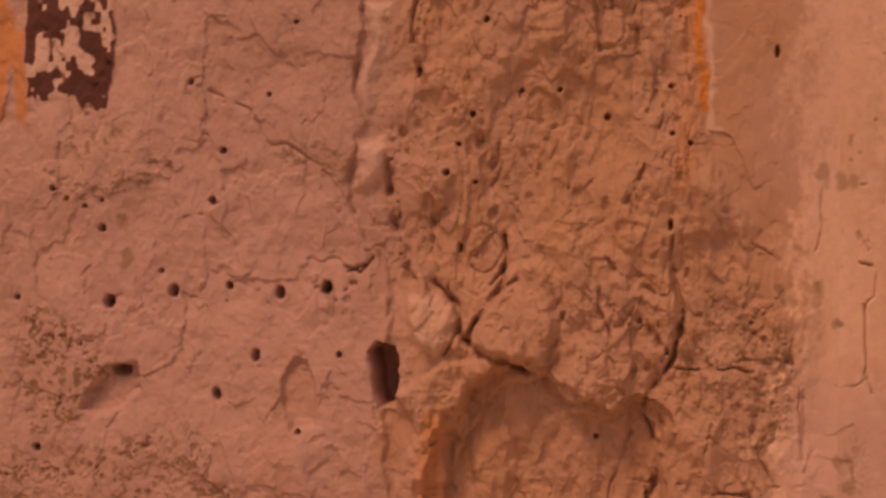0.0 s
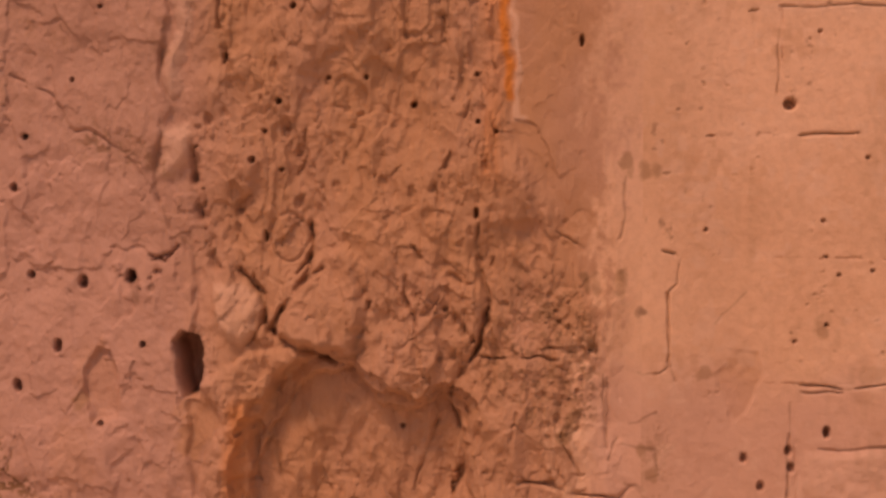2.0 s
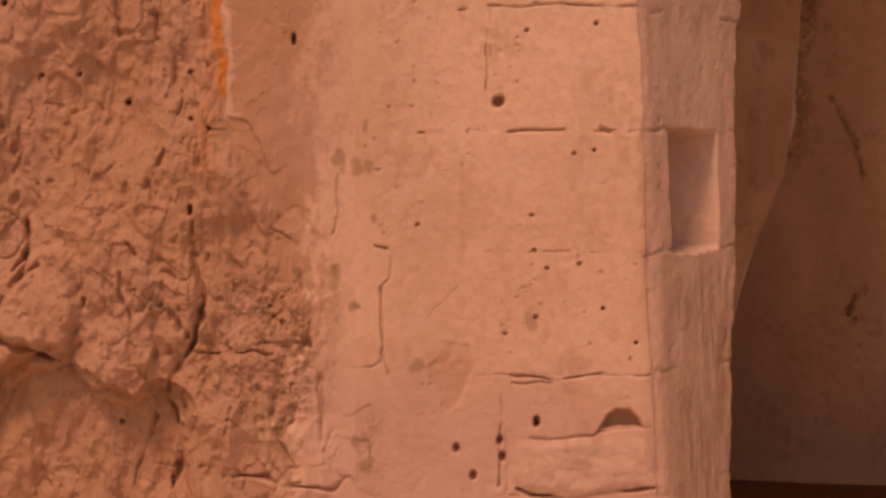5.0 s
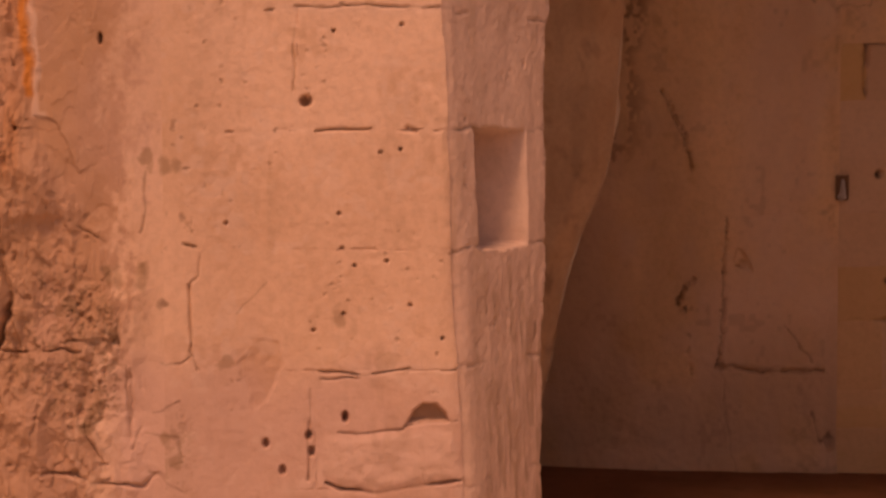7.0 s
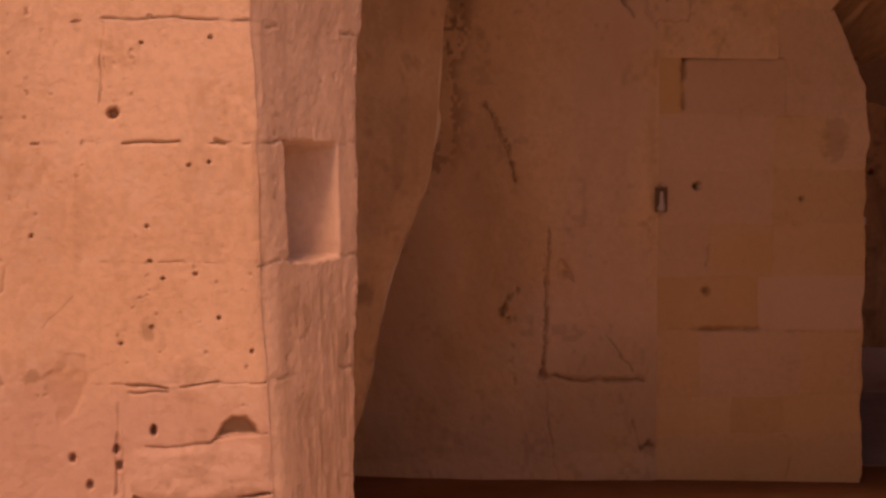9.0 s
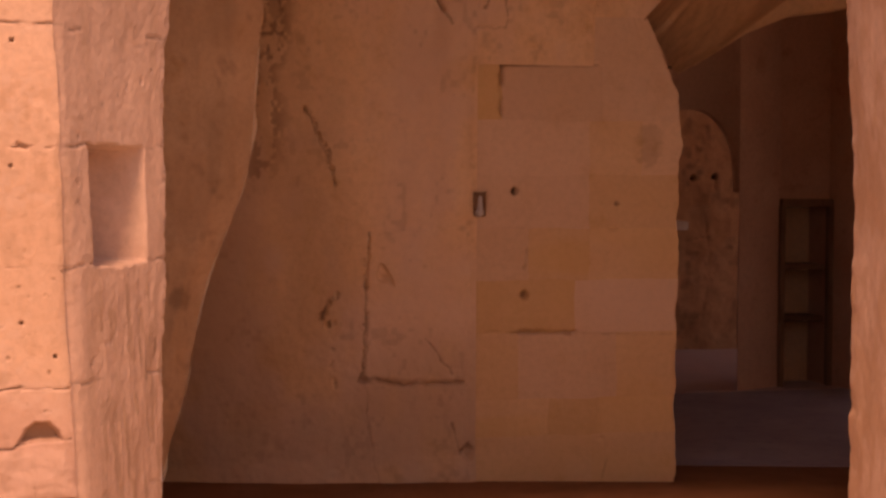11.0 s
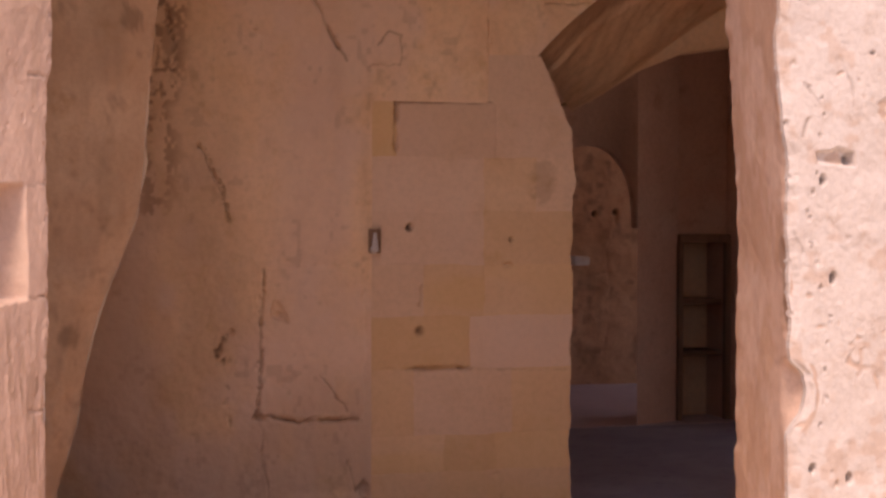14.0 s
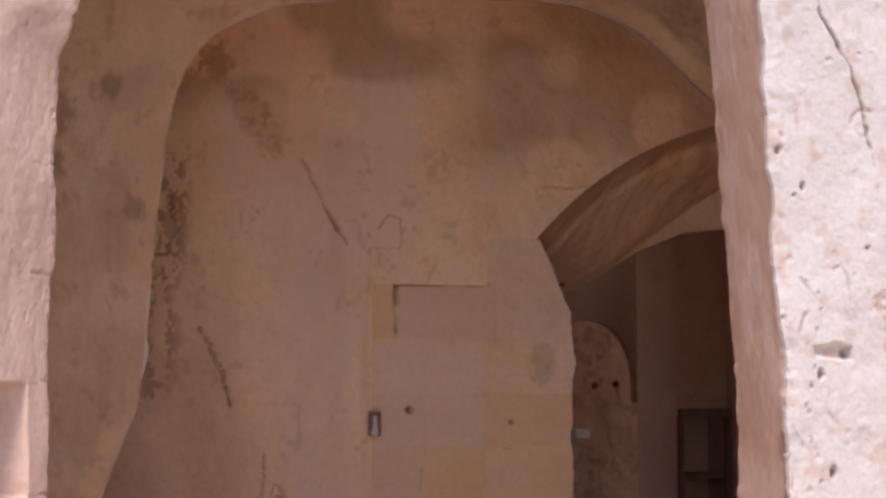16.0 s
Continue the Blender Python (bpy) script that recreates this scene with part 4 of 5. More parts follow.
def right_place(U, V, H):
    return np.stack([right_edge(V) + U + chips(V) * smooth(0.11, 0.0, U), 4.40 + 0 * U - H, V], -1)


wall_r = patch("wall_front_right", span(0.0, (0.55, 0.004), (5.0, 0.25)), span(0.0, (0.4, 0.04), (2.75, 0.0042), (3.4, 0.05)), right_place, work_right, M_LIME, skirt=0.02)
tagged(wall_r, "bright limewashed rough stone wall with chipped edge", "wall", kind="structure")
prism("core", [(3.62, 4.6), (8.4, 4.6), (8.4, 5.3), (3.74, 5.3)], 0, 3.4, M_WHITE, wall_r)


def reveal_place(U, V, H):
    s = U / 0.62
    x = right_edge(V) + s * (3.525 - 0.075 * np.clip(V - 1.4, 0, 2) - right_edge(V))
    x = x + chips(V) * smooth(0.10, 0.0, U) + 0.008 * fbm(V * 13, V * 0 + 7.4, 5, 249) * smooth(0.48, 0.62, U)
    return np.stack([x - 0.97 * H, 4.425 + 0.60 * s - 0.2 * H, V], -1)


def work_reveal(r):
    U, V = r.U, r.V
    r.H += 0.008 * fbm(U * 3, V * 2, 3, 66) + 0.0025 * fbm(U * 13, V * 11, 4, 67) + 0.001 * fbm(U * 45, V * 40, 2, 157)
    r.H -= 0.006 * smooth(0.03, 0.0, U + 0.01 * fbm(U * 0, V * 14, 3, 68))
    r.blot("soot_shade", [(0.03, 1.20), (0.03, 1.12), (0.05, 1.30)], 0.035, 0.5, 1.6)
    # ochre stain, made stronger to put this side face's shade into colour
    r.mark("ochre", 0.55 * smooth(0.3, 0.7, 0.6 * grain(U * 8, V * 6, 69) + 0.4 * grain(U * 30, V * 26, 158)))


patch("jamb", span(0.0, (0.62, 0.008)), span(0.0, (0.4, 0.04), (2.75, 0.008), (3.4, 0.05)), reveal_place, work_reveal, M_SPLAY, wall_r, skirt=0.12)
# added out of view: keeps direct sun off the inner wall and recess
shade_roof = box("ceiling_front", (-7, 4.95, 3.41), (8.4, 7.0, 4.2), M_WHITE)
tagged(shade_roof, "unseen roof over the passage, added to keep direct sun out", "ceiling", kind="structure")
# unseen end walls, pale for more bounced light
for nm, x0, x1 in (("wall_passage_left", -0.9, -0.6), ("wall_passage_right", 6.6, 6.9)):
    tagged(box(nm, (x0, 5.3, -0.02), (x1, 6.8, 3.405), M_WHITE), "unseen pale wall added to close the passage, bounces light", "wall", kind="structure")

# ---- inner wall with its arched mouth ----
LEFT_SIDE = [(1.46, 0.0), (1.492, 0.33), (1.568, 0.48), (1.601, 0.653), (1.624, 0.87), (1.656, 1.022), (1.743, 1.195), (1.835, 1.391), (1.848, 1.80), (1.893, 2.184), (1.923, 2.518), (1.966, 2.676), (2.032, 2.814), (2.144, 2.887), (2.325, 2.988)]
RIGHT_SIDE = [(3.03, 3.065), (3.68, 3.067), (3.963, 2.949), (4.197, 2.705), (4.60, 2.42), (5.1, 1.9), (5.3, 1.2), (5.35, 0.0)]


def resample(pts, n, rounds=3):
    p = np.array(pts)
    s = np.r_[0, np.cumsum(np.hypot(*np.diff(p, axis=0).T))]
    at = np.linspace(0, s[-1], n)
    q = np.stack([np.interp(at, s, p[:, 0]), np.interp(at, s, p[:, 1])], 1)
    for _ in range(rounds):
        q[1:-1] = 0.25 * q[:-2] + 0.5 * q[1:-1] + 0.25 * q[2:]
    return q


mouth = resample(LEFT_SIDE + RIGHT_SIDE, 420, 90)
centre = np.array([3.0, 1.2])
out = mouth - centre
far_x, far_z = np.where(out[:, 0] < 0, -0.6, 7.0), 4.2
reach = np.minimum((far_x - centre[0]) / np.where(np.abs(out[:, 0]) < 1e-6, 1e-6, out[:, 0]), np.where(out[:, 1] > 0, (far_z - centre[1]) / np.maximum(out[:, 1], 1e-6), 1e9))
rim = centre + out * reach[:, None]
rim[:, 1] = np.maximum(rim[:, 1], 0.0)
s = np.r_[np.linspace(0, 0.3, 90), np.linspace(0.32, 1, 30)][:, None, None]
face = mouth[None] * (1 - s) + rim[None] * s
X, Z = face[..., 0], face[..., 1]
H = 0.03 * fbm(X * 1.5, Z * 1.5, 3, 91) + 0.010 * fbm(X * 8, Z * 8, 4, 92) + 0.003 * fbm(X * 30, Z * 30, 3, 93) - 0.05 * smooth(0.05, 0.0, s[..., 0] + 0 * X)
inner_marks = {"ochre": 0.45 * smooth(0.35, 0.75, grain(X * 5, Z * 3, 127)), "lichen_dark": 0.3 * smooth(0.55, 0.8, grain(X * 7, Z * 5, 94)), "soot_shade": 0.35 * smooth(0.7, 0.9, grain(X * 16, Z * 12, 95) * 0.7 + 0.3 * grain(X * 50, Z * 50, 96))}
for x, z, r in ((1.70, 2.62, 0.05), (1.78, 2.15, 0.05), (1.56, 0.93, 0.05), (1.50, 2.5, 0.08), (1.46, 2.3, 0.06), (1.62, 0.42, 0.06)):
    blob = np.hypot(X - x, 0.8 * (Z - z)) / r + 0.5 * fbm(X * 30, Z * 30, 3, 99)
    inner_marks["soot_shade"] = np.maximum(inner_marks["soot_shade"], 0.6 * smooth(1.1, 0.5, blob))
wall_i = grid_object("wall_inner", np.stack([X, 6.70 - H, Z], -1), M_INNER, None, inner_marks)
tagged(wall_i, "smooth rock-cut wall pierced by a wide rounded arch", "wall", kind="structure")
d = np.linspace(0, 1, 40)[:, None]
X = centre[0] + (mouth[None, :, 0] - centre[0]) * (1 + np.where(mouth[None, :, 0] > 3.0, 0.5, 0.06) * np.sin(d * 1.6))
Z = np.maximum(centre[1] + (mouth[None, :, 1] - centre[1]) * (1 + 0.12 * np.sin(d * 1.6)), 0)
Y = 6.75 + 1.45 * d + 0 * X
bumpy = 0.02 * fbm(Y * 4 + X, Z * 4 + X * 2, 4, 97)
vault = grid_object("vault", np.stack([X + bumpy, Y, Z + bumpy], -1), M_FAR, wall_i, {"soot_shade": 0.35 * smooth(0.45, 0.8, grain(X * 3, Y * 3 + Z, 98))})


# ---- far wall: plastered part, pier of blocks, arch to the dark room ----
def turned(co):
    """The far wall stands 14 degrees off the front wall: its points slide along rays from the camera's late stand (hub)
    onto the turned plane.
    """
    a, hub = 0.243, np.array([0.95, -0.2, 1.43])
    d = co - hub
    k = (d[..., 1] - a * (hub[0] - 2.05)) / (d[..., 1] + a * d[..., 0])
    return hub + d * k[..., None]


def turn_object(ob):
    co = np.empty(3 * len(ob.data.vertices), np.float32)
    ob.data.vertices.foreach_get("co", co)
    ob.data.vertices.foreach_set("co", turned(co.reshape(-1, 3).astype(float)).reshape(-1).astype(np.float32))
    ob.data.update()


def work_far(r):
    U, V = r.U, r.V
    r.H += 0.02 * fbm(U * 1.3, V * 1.3, 3, 101) + 0.008 * fbm(U * 5, V * 4, 4, 102) + 0.0025 * fbm(U * 25, V * 25, 3, 103)
    r.H += 0.03 * smooth(3.10, 2.96, U) * smooth(2.82, 2.93, U) * smooth(0.9, 1.3, V)
    r.H += 0.05 * smooth(0.10, -0.06, V + 0.05 * fbm(U * 6, V * 6, 4, 251))
    r.mark("chalk", 0.7 * smooth(0.40, 0.72, 0.7 * grain(U * 3.2, V * 1.6, 104) + 0.3 * grain(U * 11, V * 7, 111)))
    r.mark("soot_shade", 0.22 * smooth(0.66, 0.82, 0.55 * grain(U * 9, V * 6, 112) + 0.45 * grain(U * 40, V * 34, 113)))
    r.mark("ochre", 0.35 * smooth(0.42, 0.8, 0.75 * grain(U * 2.1 + 5, V * 1.3, 114) + 0.25 * grain(U * 14, V * 9, 126)))
    # darker patches towards the top
    r.mark("soot_shade", 0.45 * smooth(2.35, 2.9, V + 0.25 * fbm(U * 3, V * 3, 4, 105)) * smooth(0.3, 0.7, grain(U * 4, V * 4, 106)))
    r.mark("rust", 0.20 * smooth(2.2, 2.8, V + 0.3 * fbm(U * 2, V * 2, 3, 107)) * smooth(0.45, 0.75, grain(U * 2.3, V * 2.3, 108)))
    # darker brown towards the left, most of all lower down
    r.mark("lichen_dark", 0.6 * smooth(2.5, 1.95, U + 0.2 * fbm(U * 3, V * 2, 3, 109)) * (0.6 + 0.4 * smooth(2.4, 1.4, V)))
    for pts, w, d in (([(2.234, 1.703), (2.285, 1.609), (2.321, 1.519), (2.363, 1.429), (2.373, 1.344)], 0.008, 0.02), ([(2.393, 0.851), (2.335, 0.808), (2.314, 0.718)], 0.008, 0.02), ([(2.536, 1.131), (2.514, 0.949), (2.525, 0.818), (2.508, 0.609), (2.498, 0.465)], 0.010, 0.016),
                      ([(2.492, 0.447), (2.657, 0.426), (2.819, 0.424), (2.987, 0.427)], 0.012, 0.028), ([(2.514, 0.425), (2.537, 0.188), (2.572, -0.037)], 0.008, 0.012), ([(2.802, 0.634), (2.867, 0.547), (2.927, 0.461)], 0.008, 0.012),
                      ([(2.708, 2.483), (2.754, 2.418), (2.809, 2.314), (2.858, 2.209), (2.918, 2.093)], 0.014, 0.035), ([(2.994, 2.078), (3.182, 2.082), (3.187, 2.229), (3.132, 2.247), (3.077, 2.187)], 0.010, 0.016), ([(2.492, 0.479), (2.487, 0.432), (2.535, 0.430)], 0.010, 0.03),
                      ([(3.914, 2.403), (4.135, 2.403)], 0.008, 0.014), ([(3.651, 1.954), (3.737, 1.938), (3.824, 1.961)], 0.010, 0.03), ([(3.074, 1.154), (3.080, 0.995)], 0.008, 0.014), ([(2.928, 0.226), (2.982, 0.091), (3.015, 0.143)], 0.012, 0.02)):
        r.crack(pts, 0.42 * w, d, 0, 0.6)
    r.pitted([(2.234, 1.703), (2.285, 1.609), (2.329, 1.519), (2.363, 1.429), (2.373, 1.344)], 0.011, 0.03, 1)
    r.pitted([(2.393, 0.851), (2.335, 0.808), (2.314, 0.718), (2.372, 0.701)], 0.010, 0.03, 2)
    r.pitted([(2.536, 1.131), (2.514, 0.949), (2.525, 0.818), (2.508, 0.609), (2.498, 0.465)], 0.009, 0.022, 3, 3.0)
    r.pitted([(2.366, 0.639), (2.353, 0.509), (2.371, 0.404)], 0.010, 0.015, 4, 3.0)
    r.pitted([(2.036, 2.101), (2.035, 1.975), (2.014, 1.873), (2.060, 1.797)], 0.010, 0.02, 5, 2.2)
    r.pitted([(2.091, 2.347), (2.118, 2.167), (2.106, 1.986)], 0.010, 0.02, 6, 2.0)
    r.pitted([(2.241, 3.006), (2.308, 2.904), (2.454, 2.699), (2.587, 2.599)], 0.009, 0.016, 7, 3.0)
    r.hole([(3.015, 0.089)], 0.022, 0.05, 1.6)
    r.hole([(2.340, 0.704), (2.604, 0.916), (2.572, -0.040), (2.508, 0.452)], 0.016, 0.03, 1.0)
    r.hole([(2.496, 2.240), (3.093, 2.557), (3.406, 2.552), (3.638, 2.212), (4.100, 2.524), (2.876, 2.569), (2.994, 2.573)], 0.010, 0.02, 1.2)
    r.sink([(2.583, 0.987), (2.604, 0.987), (2.641, 0.895), (2.572, 0.906)], 0.025, 0.008)
    r.H += 0.010 * smooth(-0.01, 0.01, inside(r.WU, r.WV, [(2.530, 1.131), (3.014, 1.154), (3.004, 0.437), (2.514, 0.452)]))
    r.blot("lichen_dark", [(2.092, 2.218), (2.119, 2.063), (2.204, 2.794), (2.294, 2.930), (2.454, 2.699), (2.561, 2.598)], 0.09, 0.4, 1.2)
    r.blot("soot_shade", [(2.307, 2.930), (2.105, 2.167), (2.138, 2.844)], 0.05, 0.55, 1.8)
    r.blot("rust", [(4.469, 2.863), (4.620, 2.728), (4.289, 2.997)], 0.2, 0.30, 1.0)
    r.blot("chalk", [(3.903, 2.979), (4.020, 2.900), (3.556, 3.128), (4.212, 2.796), (3.844, 2.962)], 0.05, 0.6, 0.5)
    for pts, power in (([(1.997, 2.489), (2.172, 2.495), (2.186, 2.210), (2.143, 1.899), (2.016, 1.795), (1.944, 1.948)], 0.8), ([(2.144, 2.988), (2.353, 2.998), (2.565, 2.719), (2.619, 2.510), (2.459, 2.609), (2.301, 2.812), (2.171, 2.833)], 0.55), ([(1.960, 2.150), (2.112, 2.154), (2.111, 1.875), (2.149, 1.646), (2.058, 1.313), (1.957, 1.389)], 0.6)):
        d = inside(r.WU, r.WV, pts)
        flecks = smooth(0.48, 0.62, 0.6 * grain(U * 20, V * 14, 155) + 0.4 * grain(U * 62, V * 55, 156))
        r.mark("soot_shade", power * smooth(-0.04, 0.05, d) * flecks)
        r.H -= 0.006 * smooth(-0.04, 0.05, d) * flecks
    # browner towards the foot, paler in the middle part
    r.mark("lichen_dark", 0.45 * smooth(0.75, 0.15, V + 0.2 * fbm(U * 3, V * 2, 3, 110)))
    r.mark("chalk", 0.55 * smooth(-0.05, 0.15, inside(r.WU, r.WV, [(2.560, 2.703), (2.994, 2.747), (3.022, 1.919), (2.780, 0.923), (2.542, 0.928)])))


def rake(x):
    """The rising front edge of the arch over the passage."""
    return np.polyval(np.polyfit([3.87, 4.224, 4.774, 5.4], [2.148, 2.461, 2.719, 2.85], 3), x)


def far_low(U):
    """Lower edge: the floor, then the top of the pier, then the rake of the arch."""
    return np.where(U > 3.87, rake(U), np.interp(U, [3.045, 3.0455, 3.615, 3.62, 3.87], [-0.12, 1.915, 1.915, 2.146, 2.148]))


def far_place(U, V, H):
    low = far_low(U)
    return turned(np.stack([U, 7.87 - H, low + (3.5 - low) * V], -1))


def work_sheet(r):
    U, low = r.U, far_low(r.U)
    W = r.V
    r.V = V = low + (3.5 - low) * W
    r.WU, r.WV = U + 0.012 * fbm(U * 14, V * 14, 4, 71), V + 0.012 * fbm(U * 14, V * 14, 4, 83)
    work_far(r)
    r.H *= np.where(U > 3.045, smooth(-0.02, 0.14, W), 1 - 0.6 * smooth(2.99, 3.05, U) * smooth(2.0, 1.85, V))


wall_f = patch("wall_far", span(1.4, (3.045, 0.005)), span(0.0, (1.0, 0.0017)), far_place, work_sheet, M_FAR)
patch("upper_wall", span(3.0455, (3.615, 0.006), (3.62, 0.003), (5.4, 0.006)), span(0.0, (1.0, 0.004)), far_place, work_sheet, M_FAR, wall_f)
tagged(wall_f, "stained plaster wall at the back of the recess", "wall", kind="structure")
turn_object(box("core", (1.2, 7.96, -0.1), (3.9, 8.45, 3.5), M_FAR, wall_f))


YELLOW = {18: 0.75, 11: 0.7, 12: 0.6, 8: 0.65, 2: 0.7, 3: 0.8, 4: 0.7, 0: 0.5, 1: 0.6, 14: 0.4, 7: 0.6, 5: 0.4, 16: 0.4}
PALE = {19: 0.35, 9: 0.45, 15: 0.25, 13: 0.3, 6: 0.25, 20: 0.25, 21: 0.25, 10: 0.2}


def pier_work(seed, x0, x1, z0, z1):
    def work(r):
        U, V = r.U, r.V
        edge = np.minimum(np.minimum(U - x0, x1 - U), np.minimum(V - z0, z1 - V))
        gap = smooth(0.68, 0.84, grain(U * 5 + seed, V * 5, 131) * 0.75 + grain(U * 30, V * 30, 132) * 0.25)
        r.H += 0.004 * fbm(U * 3, V * 3, 3, 133) + 0.0012 * fbm(U * 25, V * 25, 3, 134) - (0.0016 * smooth(0.42, 0.62, grain(U * 4, V * 4, 138)) + 0.004 * gap) * smooth(0.008, 0.0, edge)
        r.mark("ochre", 0.30 * YELLOW.get(seed, 0.0) * smooth(0.3, 0.65, grain(U * 3 + seed, V * 5, 137)))
        r.mark("gold", 0.80 * YELLOW.get(seed, 0.0) * (0.55 + 0.45 * smooth(0.25, 0.6, grain(U * 2.2 + seed * 3.1, V * 6, 135))))
        r.mark("chalk", 1.5 * PALE.get(seed, 0.0) * (0.6 + 0.4 * grain(U * 4, V * 4, 136)))
        r.hole([(3.228, 1.329)], 0.017, 0.05)
        r.hole([(3.274, 0.827)], 0.020, 0.025, 0.9)
        r.hole([(3.735, 1.267)], 0.010, 0.03)
        r.hole([(3.721, 1.145)], 0.022, 0.010, 0.4)
        r.hole([(3.666, 0.133)], 0.024, 0.03, 0.18)
        for pts, w, d in (([(3.155, 1.911), (3.254, 1.916), (3.632, 1.923)], 0.006, 0.020), ([(3.163, 1.914), (3.158, 1.790), (3.163, 1.684)], 0.007, 0.025), ([(3.216, 0.653), (3.369, 0.655), (3.527, 0.647)], 0.007, 0.030), ([(3.290, 1.046), (3.279, 0.960)], 0.007, 0.020), ([(3.091, 0.656), (4.028, 0.635)], 0.004, 0.006), ([(3.698, 0.034), (3.670, -0.061)], 0.005, 0.01)):
            r.crack(pts, w, d)
        # shade inside the holes is put in as dark colour
        r.blot("soot_shade", [(3.228, 1.329), (3.274, 0.827)], 0.017, 0.9)
        r.blot("soot_shade", [(3.735, 1.267)], 0.010, 0.8)
        r.blot("lichen_dark", [(3.891, 1.585), (3.892, 1.503)], 0.06, 0.4, 1.2)

    return work


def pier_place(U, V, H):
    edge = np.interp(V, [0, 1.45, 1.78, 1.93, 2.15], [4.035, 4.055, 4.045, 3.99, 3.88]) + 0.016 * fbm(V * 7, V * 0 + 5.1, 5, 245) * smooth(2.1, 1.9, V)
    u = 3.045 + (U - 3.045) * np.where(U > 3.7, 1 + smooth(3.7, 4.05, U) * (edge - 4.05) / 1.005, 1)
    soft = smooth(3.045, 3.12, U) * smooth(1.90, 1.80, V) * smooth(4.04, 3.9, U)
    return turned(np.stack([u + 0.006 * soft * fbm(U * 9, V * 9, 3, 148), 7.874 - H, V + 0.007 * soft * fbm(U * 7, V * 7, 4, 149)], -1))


PIER = ((-0.12, 0.16, (3.045, 3.62, 4.05)), (0.16, 0.335, (3.045, 3.40, 3.66, 4.05)), (0.335, 0.65, (3.045, 3.25, 3.74, 4.05)), (0.65, 0.90, (3.045, 3.53, 4.05)), (0.90, 1.145, (3.045, 3.30, 3.60, 4.05)), (1.145, 1.40, (3.045, 3.60, 4.05)), (1.40, 1.655, (3.045, 3.60, 3.86, 4.05)), (1.655, 1.915, (3.045, 3.165, 3.66, 4.05)), (1.915, 2.148, (3.618, 4.05)))
BREAKS = sorted({x for row in PIER for x in row[2]})
GRID_U = span(BREAKS[0], *((b, 0.008) for b in BREAKS[1:]))
k = 0
for z0, z1, xs in PIER:
    for x0, x1 in zip(xs, xs[1:]):
        patch("stone_block", GRID_U[(GRID_U > x0 - 1e-6) & (GRID_U < x1 + 1e-6)], span(z0, (z1, 0.008)), pier_place, pier_work(k, x0, x1, z0, z1), M_PIER, wall_f, skirt=0.09, warp=0.004)
        k += 1

# raking arch over the passage
t = np.linspace(0, 1, 160)[None, :]
q = np.linspace(0, 1, 70)[:, None]
front = np.stack([3.86 + 1.5 * t, 0 * t + 7.86, rake(3.86 + 1.5 * t)], -1)
rear = np.stack([4.283 + 1.1 * t, 0 * t + 8.5, np.polyval(np.polyfit([4.283, 4.669, 5.134, 5.4], [1.918, 2.162, 2.476, 2.6], 3), 4.283 + 1.1 * t)], -1)
soffit = front * (1 - q[..., None]) + rear * q[..., None]
soffit[..., 2] -= 0.03 * smooth(0.26, 0.31, q + 0.05 * fbm(soffit[..., 0] * 5, soffit[..., 1] * 5, 3, 144)) * smooth(1.0, 0.85, q)
soffit[..., 2] += 0.03 * np.sin(q * math.pi) + 0.016 * fbm(soffit[..., 0] * 6, soffit[..., 1] * 6, 4, 141) * smooth(0.0, 0.15, q) * smooth(1.0, 0.9, q)
# darker front lip; the crease near the rear edge is shade put in colour
arch = grid_object("arch", turned(soffit), M_FAR, wall_f, {"rust": 0.16 * smooth(0.35, 0.75, grain(soffit[..., 0] * 5, soffit[..., 1] * 5, 154)), "soot_shade": 0.25 * smooth(0.52, 0.85, 0.6 * grain(soffit[..., 0] * 9, soffit[..., 1] * 6, 142) + 0.4 * grain(soffit[..., 0] * 16, soffit[..., 1] * 40, 143) + 0.30 * smooth(0.34, 0.16, q + 0.07 * fbm(soffit[..., 0] * 8, soffit[..., 1] * 8, 3, 250)) + 0.3 * smooth(0.03, 0.0, np.abs(q - 0.95))), "ochre": 0.35 + 0.4 * smooth(0.35, 0.1, q) + 0 * soffit[..., 0], "lichen_dark": 0.35 * smooth(0.30, 0.18, q + 0.06 * fbm(soffit[..., 0] * 8, soffit[..., 1] * 8, 3, 145))})
low = rear.copy()
low[..., 2] = np.interp(low[..., 0], [4.283, 4.411, 4.67, 4.95, 5.4], [1.90, 1.985, 2.14, 2.25, 2.31])
rows = np.concatenate([rear, low, low + np.array([0, 0.5, 0])], 0)
rows[0, :, 2] += 0.02 + 0.3 * smooth(0.0, 0.3, t[0])
rows[:, :, 1] += 0.004
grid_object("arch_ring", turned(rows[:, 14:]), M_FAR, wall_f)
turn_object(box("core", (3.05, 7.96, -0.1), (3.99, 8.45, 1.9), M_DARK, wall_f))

# ---- dark room ----
roof = prism("ceiling", [(2.9, 8.3), (4.4, 7.93), (9.0, 7.2), (9.0, 15.2), (2.9, 15.2)], 3.0, 3.3, M_DARK)
tagged(roof, "dark rock ceiling of the deep room", "ceiling", kind="structure")
back = prism("wall_back", [([(5.486, 1.286)][0][0], 10.45), (5.84, 10.6), (5.84, 11.0), (5.72, 11.0)], 0, 3.0, M_DARK)
tagged(back, "dark plastered wall with a shelved niche", "wall", kind="structure")
box("lintel", (5.84, 10.62, 1.225), (6.2, 11.0, 3.0), M_DARK, back)
prism("pier", [(6.2, 10.62), (6.45, 9.6), (7.4, 9.0), (8.0, 9.0), (8.0, 11.0), (6.2, 11.0)], 0, 3.0, M_DARK, back)
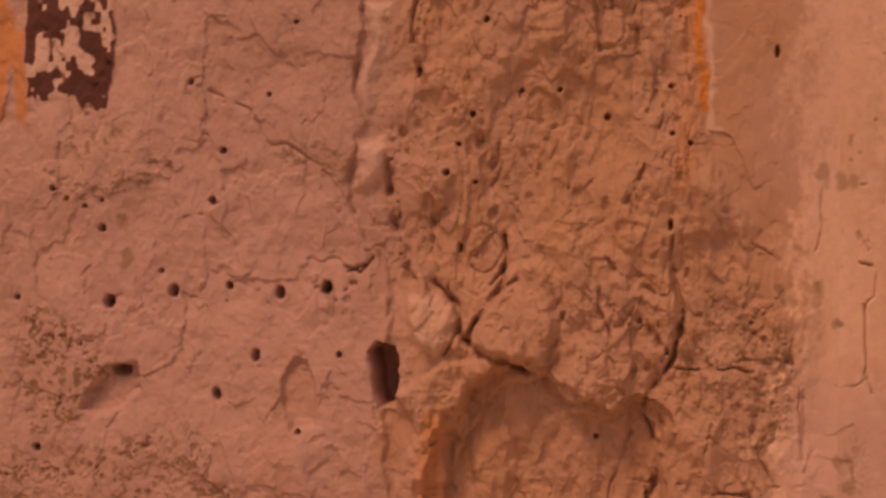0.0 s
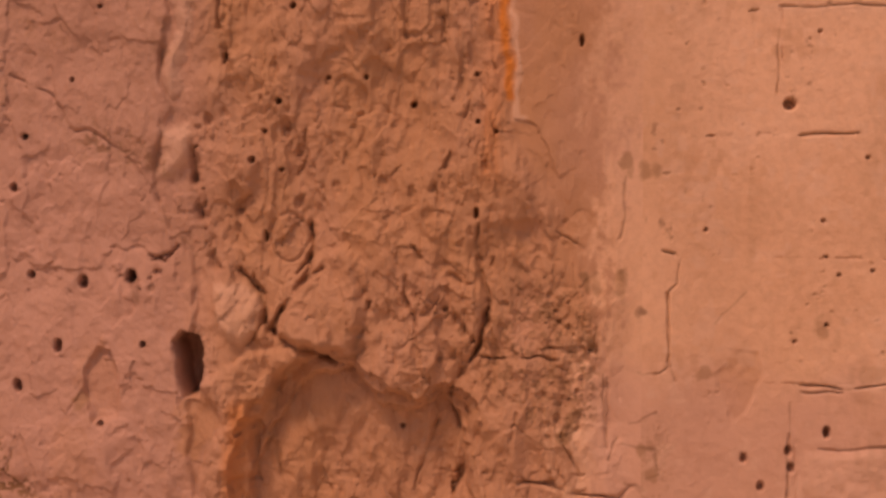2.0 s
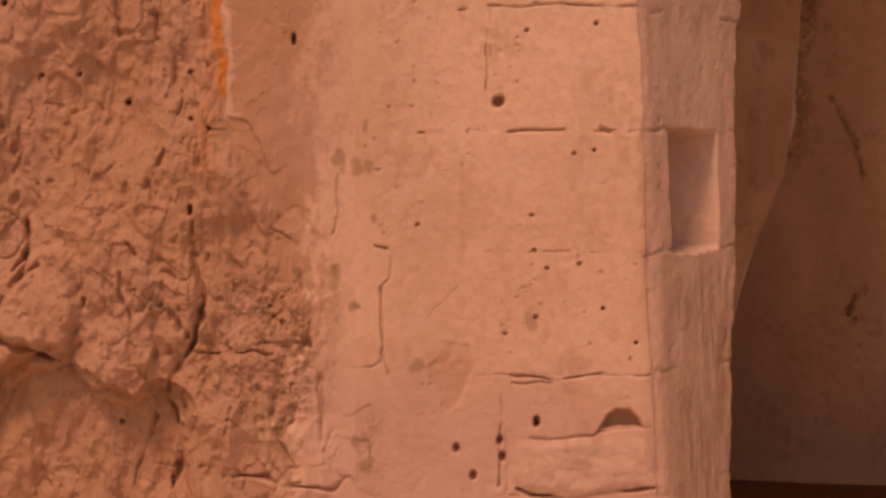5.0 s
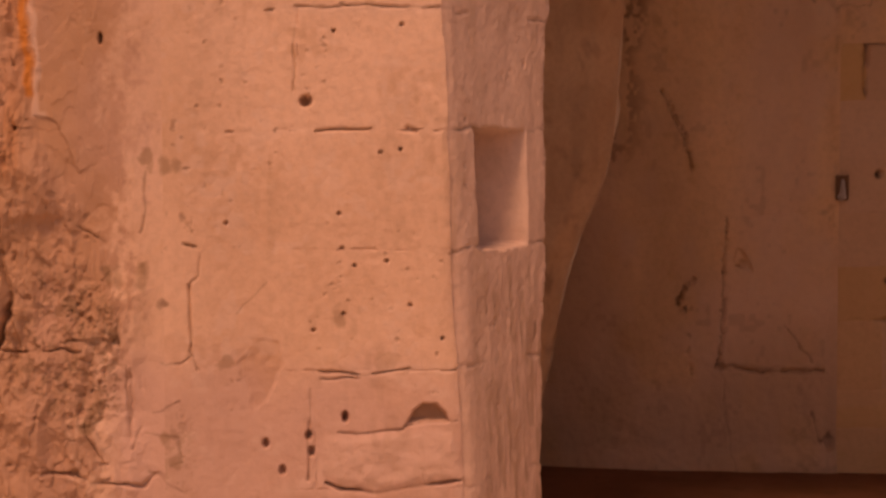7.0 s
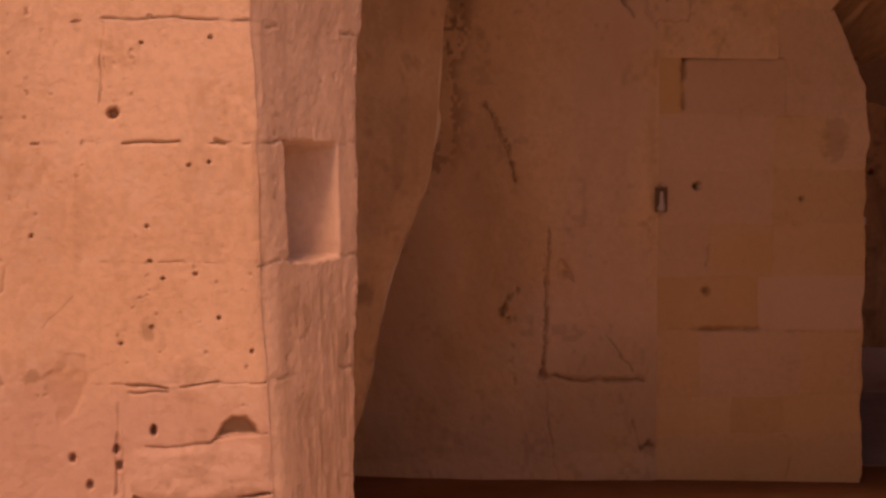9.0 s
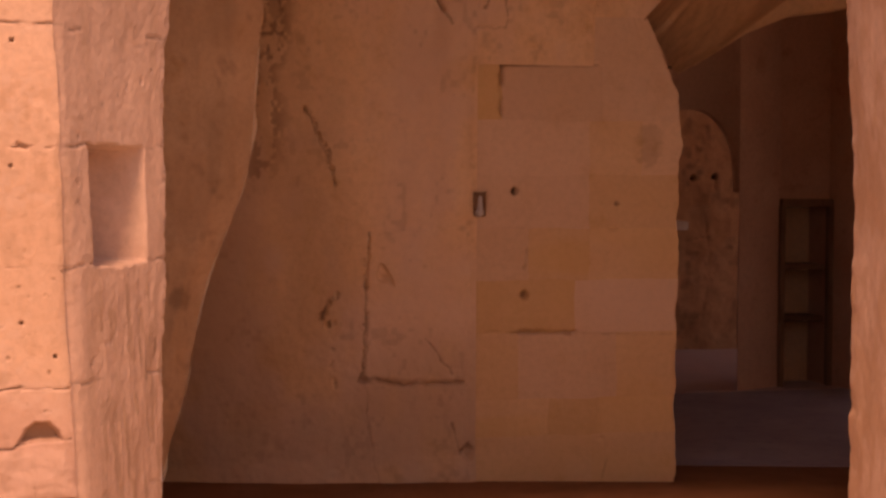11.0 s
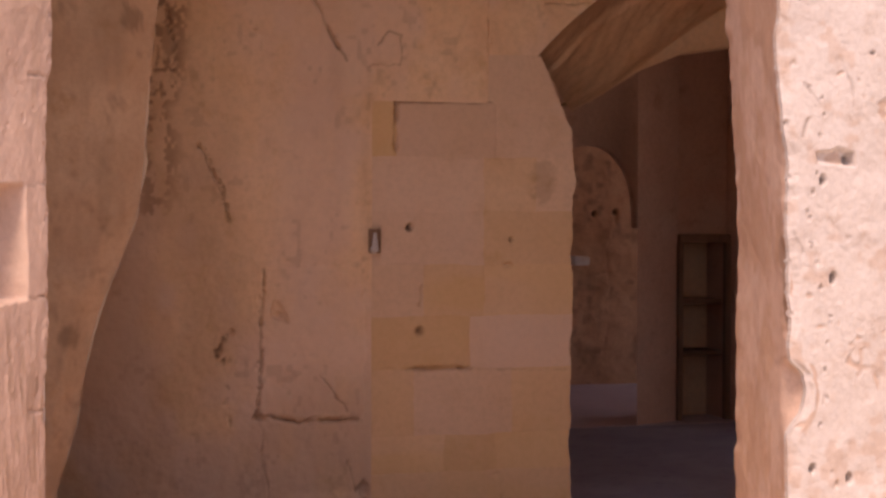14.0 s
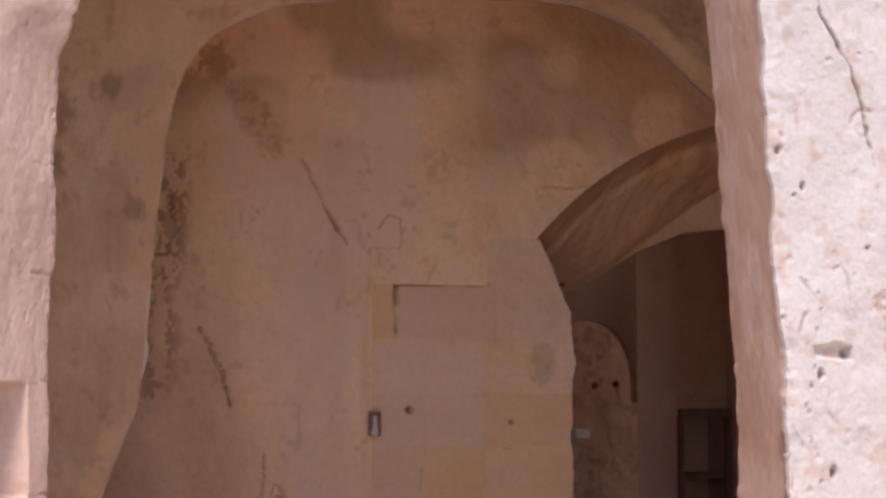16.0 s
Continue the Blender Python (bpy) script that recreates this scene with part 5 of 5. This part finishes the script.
cupboard = new("cupboard", None)
cupboard.location = (6.02, 10.75, 0.0)
tagged(cupboard, "open dark wooden cupboard with two shelves in a wall niche", "cupboard")
box("back_panel", (-0.17, 0.15, 0.0), (0.17, 0.18, 1.225), M_FAR, cupboard)
for z in (0.446, 0.789):
    box("shelf", (-0.165, -0.10, z - 0.018), (0.165, 0.15, z + 0.018), M_WOOD, cupboard, 0.005)
box("lintel_board", (-0.185, -0.19, 1.185), (0.185, -0.12, 1.24), M_WOOD, cupboard, 0.006)
for x in (-0.19, 0.155):
    box("side_post", (x, -0.185, 0.0), (x + 0.035, -0.125, 1.19), M_WOOD, cupboard, 0.006)


def arch_face(name, curve, y0, y1, top, mat, parent):
    """A wall over an arched opening, between two faces."""
    c = np.array(curve)
    co = np.zeros((4, len(c), 3))
    for i, (y, z) in enumerate(((y0, top), (y0, None), (y1, None), (y1, top))):
        co[i, :, 0], co[i, :, 1], co[i, :, 2] = c[:, 0], y, c[:, 1] if z is None else z
    return grid_object(name, co, mat, parent)


arch_face("arch", resample([(4.744, 0.963), (4.799, 1.394), (4.892, 1.681), (5.064, 1.809), (5.219, 1.818), (5.325, 1.769), (5.416, 1.657), (5.468, 1.534), (5.486, 1.286)], 60), 10.45, 10.55, 3.0, M_DARK, back)
box("arch_shoulder", (3.1, 10.45, 0), ([(4.752, 0.963)][0][0], 10.85, 3.0), M_DARK, back)
def work_deep(r):
    U, V = r.U, r.V
    r.H += 0.02 * fbm(U * 2, V * 2, 3, 252) + 0.008 * fbm(U * 9, V * 9, 4, 253)
    r.hole([(6.20, 1.366), (6.38, 1.377)], 0.022, 0.06)
    # the dark of both holes is shade painted over their relief
    r.blot("soot_shade", [(6.20, 1.366), (6.38, 1.377)], 0.022, 0.9)
    r.crack([(6.00, 0.92), (6.15, 0.87), (6.37, 0.90), (6.58, 0.85)], 0.006, 0.008, 0, 0.2)
    r.crack([(6.39, 1.35), (6.30, 1.08), (6.34, 0.65), (6.28, 0.22)], 0.005, 0.008, 0, 0.2)
    r.mark("ochre", 0.6 * smooth(0.4, 0.75, 0.7 * grain(U * 3, V * 2, 254) + 0.3 * grain(U * 12, V * 9, 255)))
    r.mark("soot_shade", 0.5 * smooth(0.55, 0.8, 0.6 * grain(U * 5, V * 4, 256) + 0.4 * grain(U * 25, V * 22, 257)))


wall_d = patch("wall_deep", span(3.0, (5.6, 0.1), (6.8, 0.012), (8.0, 0.1)), span(-0.02, (2.2, 0.012), (3.0, 0.1)), plane((0, 13.0, 0), (1, 0, 0), (0, -1, 0)), work_deep, M_RED)
box("core", (3.0, 13.1, 0), (8.0, 13.4, 3.0), M_RED, wall_d)
tagged(wall_d, "reddish plaster wall of the lit space behind", "wall", kind="structure")
# out of view; its length sets how much light reaches the space behind
left = box("wall_left", (2.9, 8.45, 0), (3.1, 12.6, 3.0), M_DARK)
tagged(left, "unseen side wall of the deep room, sized to limit light", "wall", kind="structure")
bracket = box("stone_bracket", (5.95, 12.78, 0.962), (6.075, 13.03, 1.029), M_WHITE, None, 0.008)
tagged(bracket, "small pale stone bracket set in the reddish wall", "bracket")

# ---- small conduit end in the seam of the far wall ----
conduit = new("conduit_box", None)
conduit.location = turned(np.array([3.057, 7.86, 1.260]))
conduit.rotation_euler.z = -0.238
tagged(conduit, "broken grey conduit box in the seam of the wall", "conduit box")
for nm, lo, hi, mat in (("back_plate", (-0.028, -0.012, -0.055), (0.026, 0.0, 0.055), M_WOOD), ("side_flange", (-0.030, -0.024, -0.050), (-0.022, 0.0, 0.056), M_WOOD), ("side_flange", (0.018, -0.024, -0.035), (0.026, 0.0, 0.060), M_WOOD)):
    box(nm, lo, hi, mat, conduit, 0.003)
bm = bmesh.new()
bmesh.ops.create_cone(bm, cap_ends=True, segments=14, radius1=0.018, radius2=0.007, depth=0.085, matrix=Matrix.Translation((0.0, -0.020, -0.005)))
bmesh.ops.create_uvsphere(bm, u_segments=12, v_segments=8, radius=0.017, matrix=Matrix.Translation((-0.006, -0.022, -0.040)))
tube = part("tube", bm, M_TIN, conduit, "pale crushed tube end")
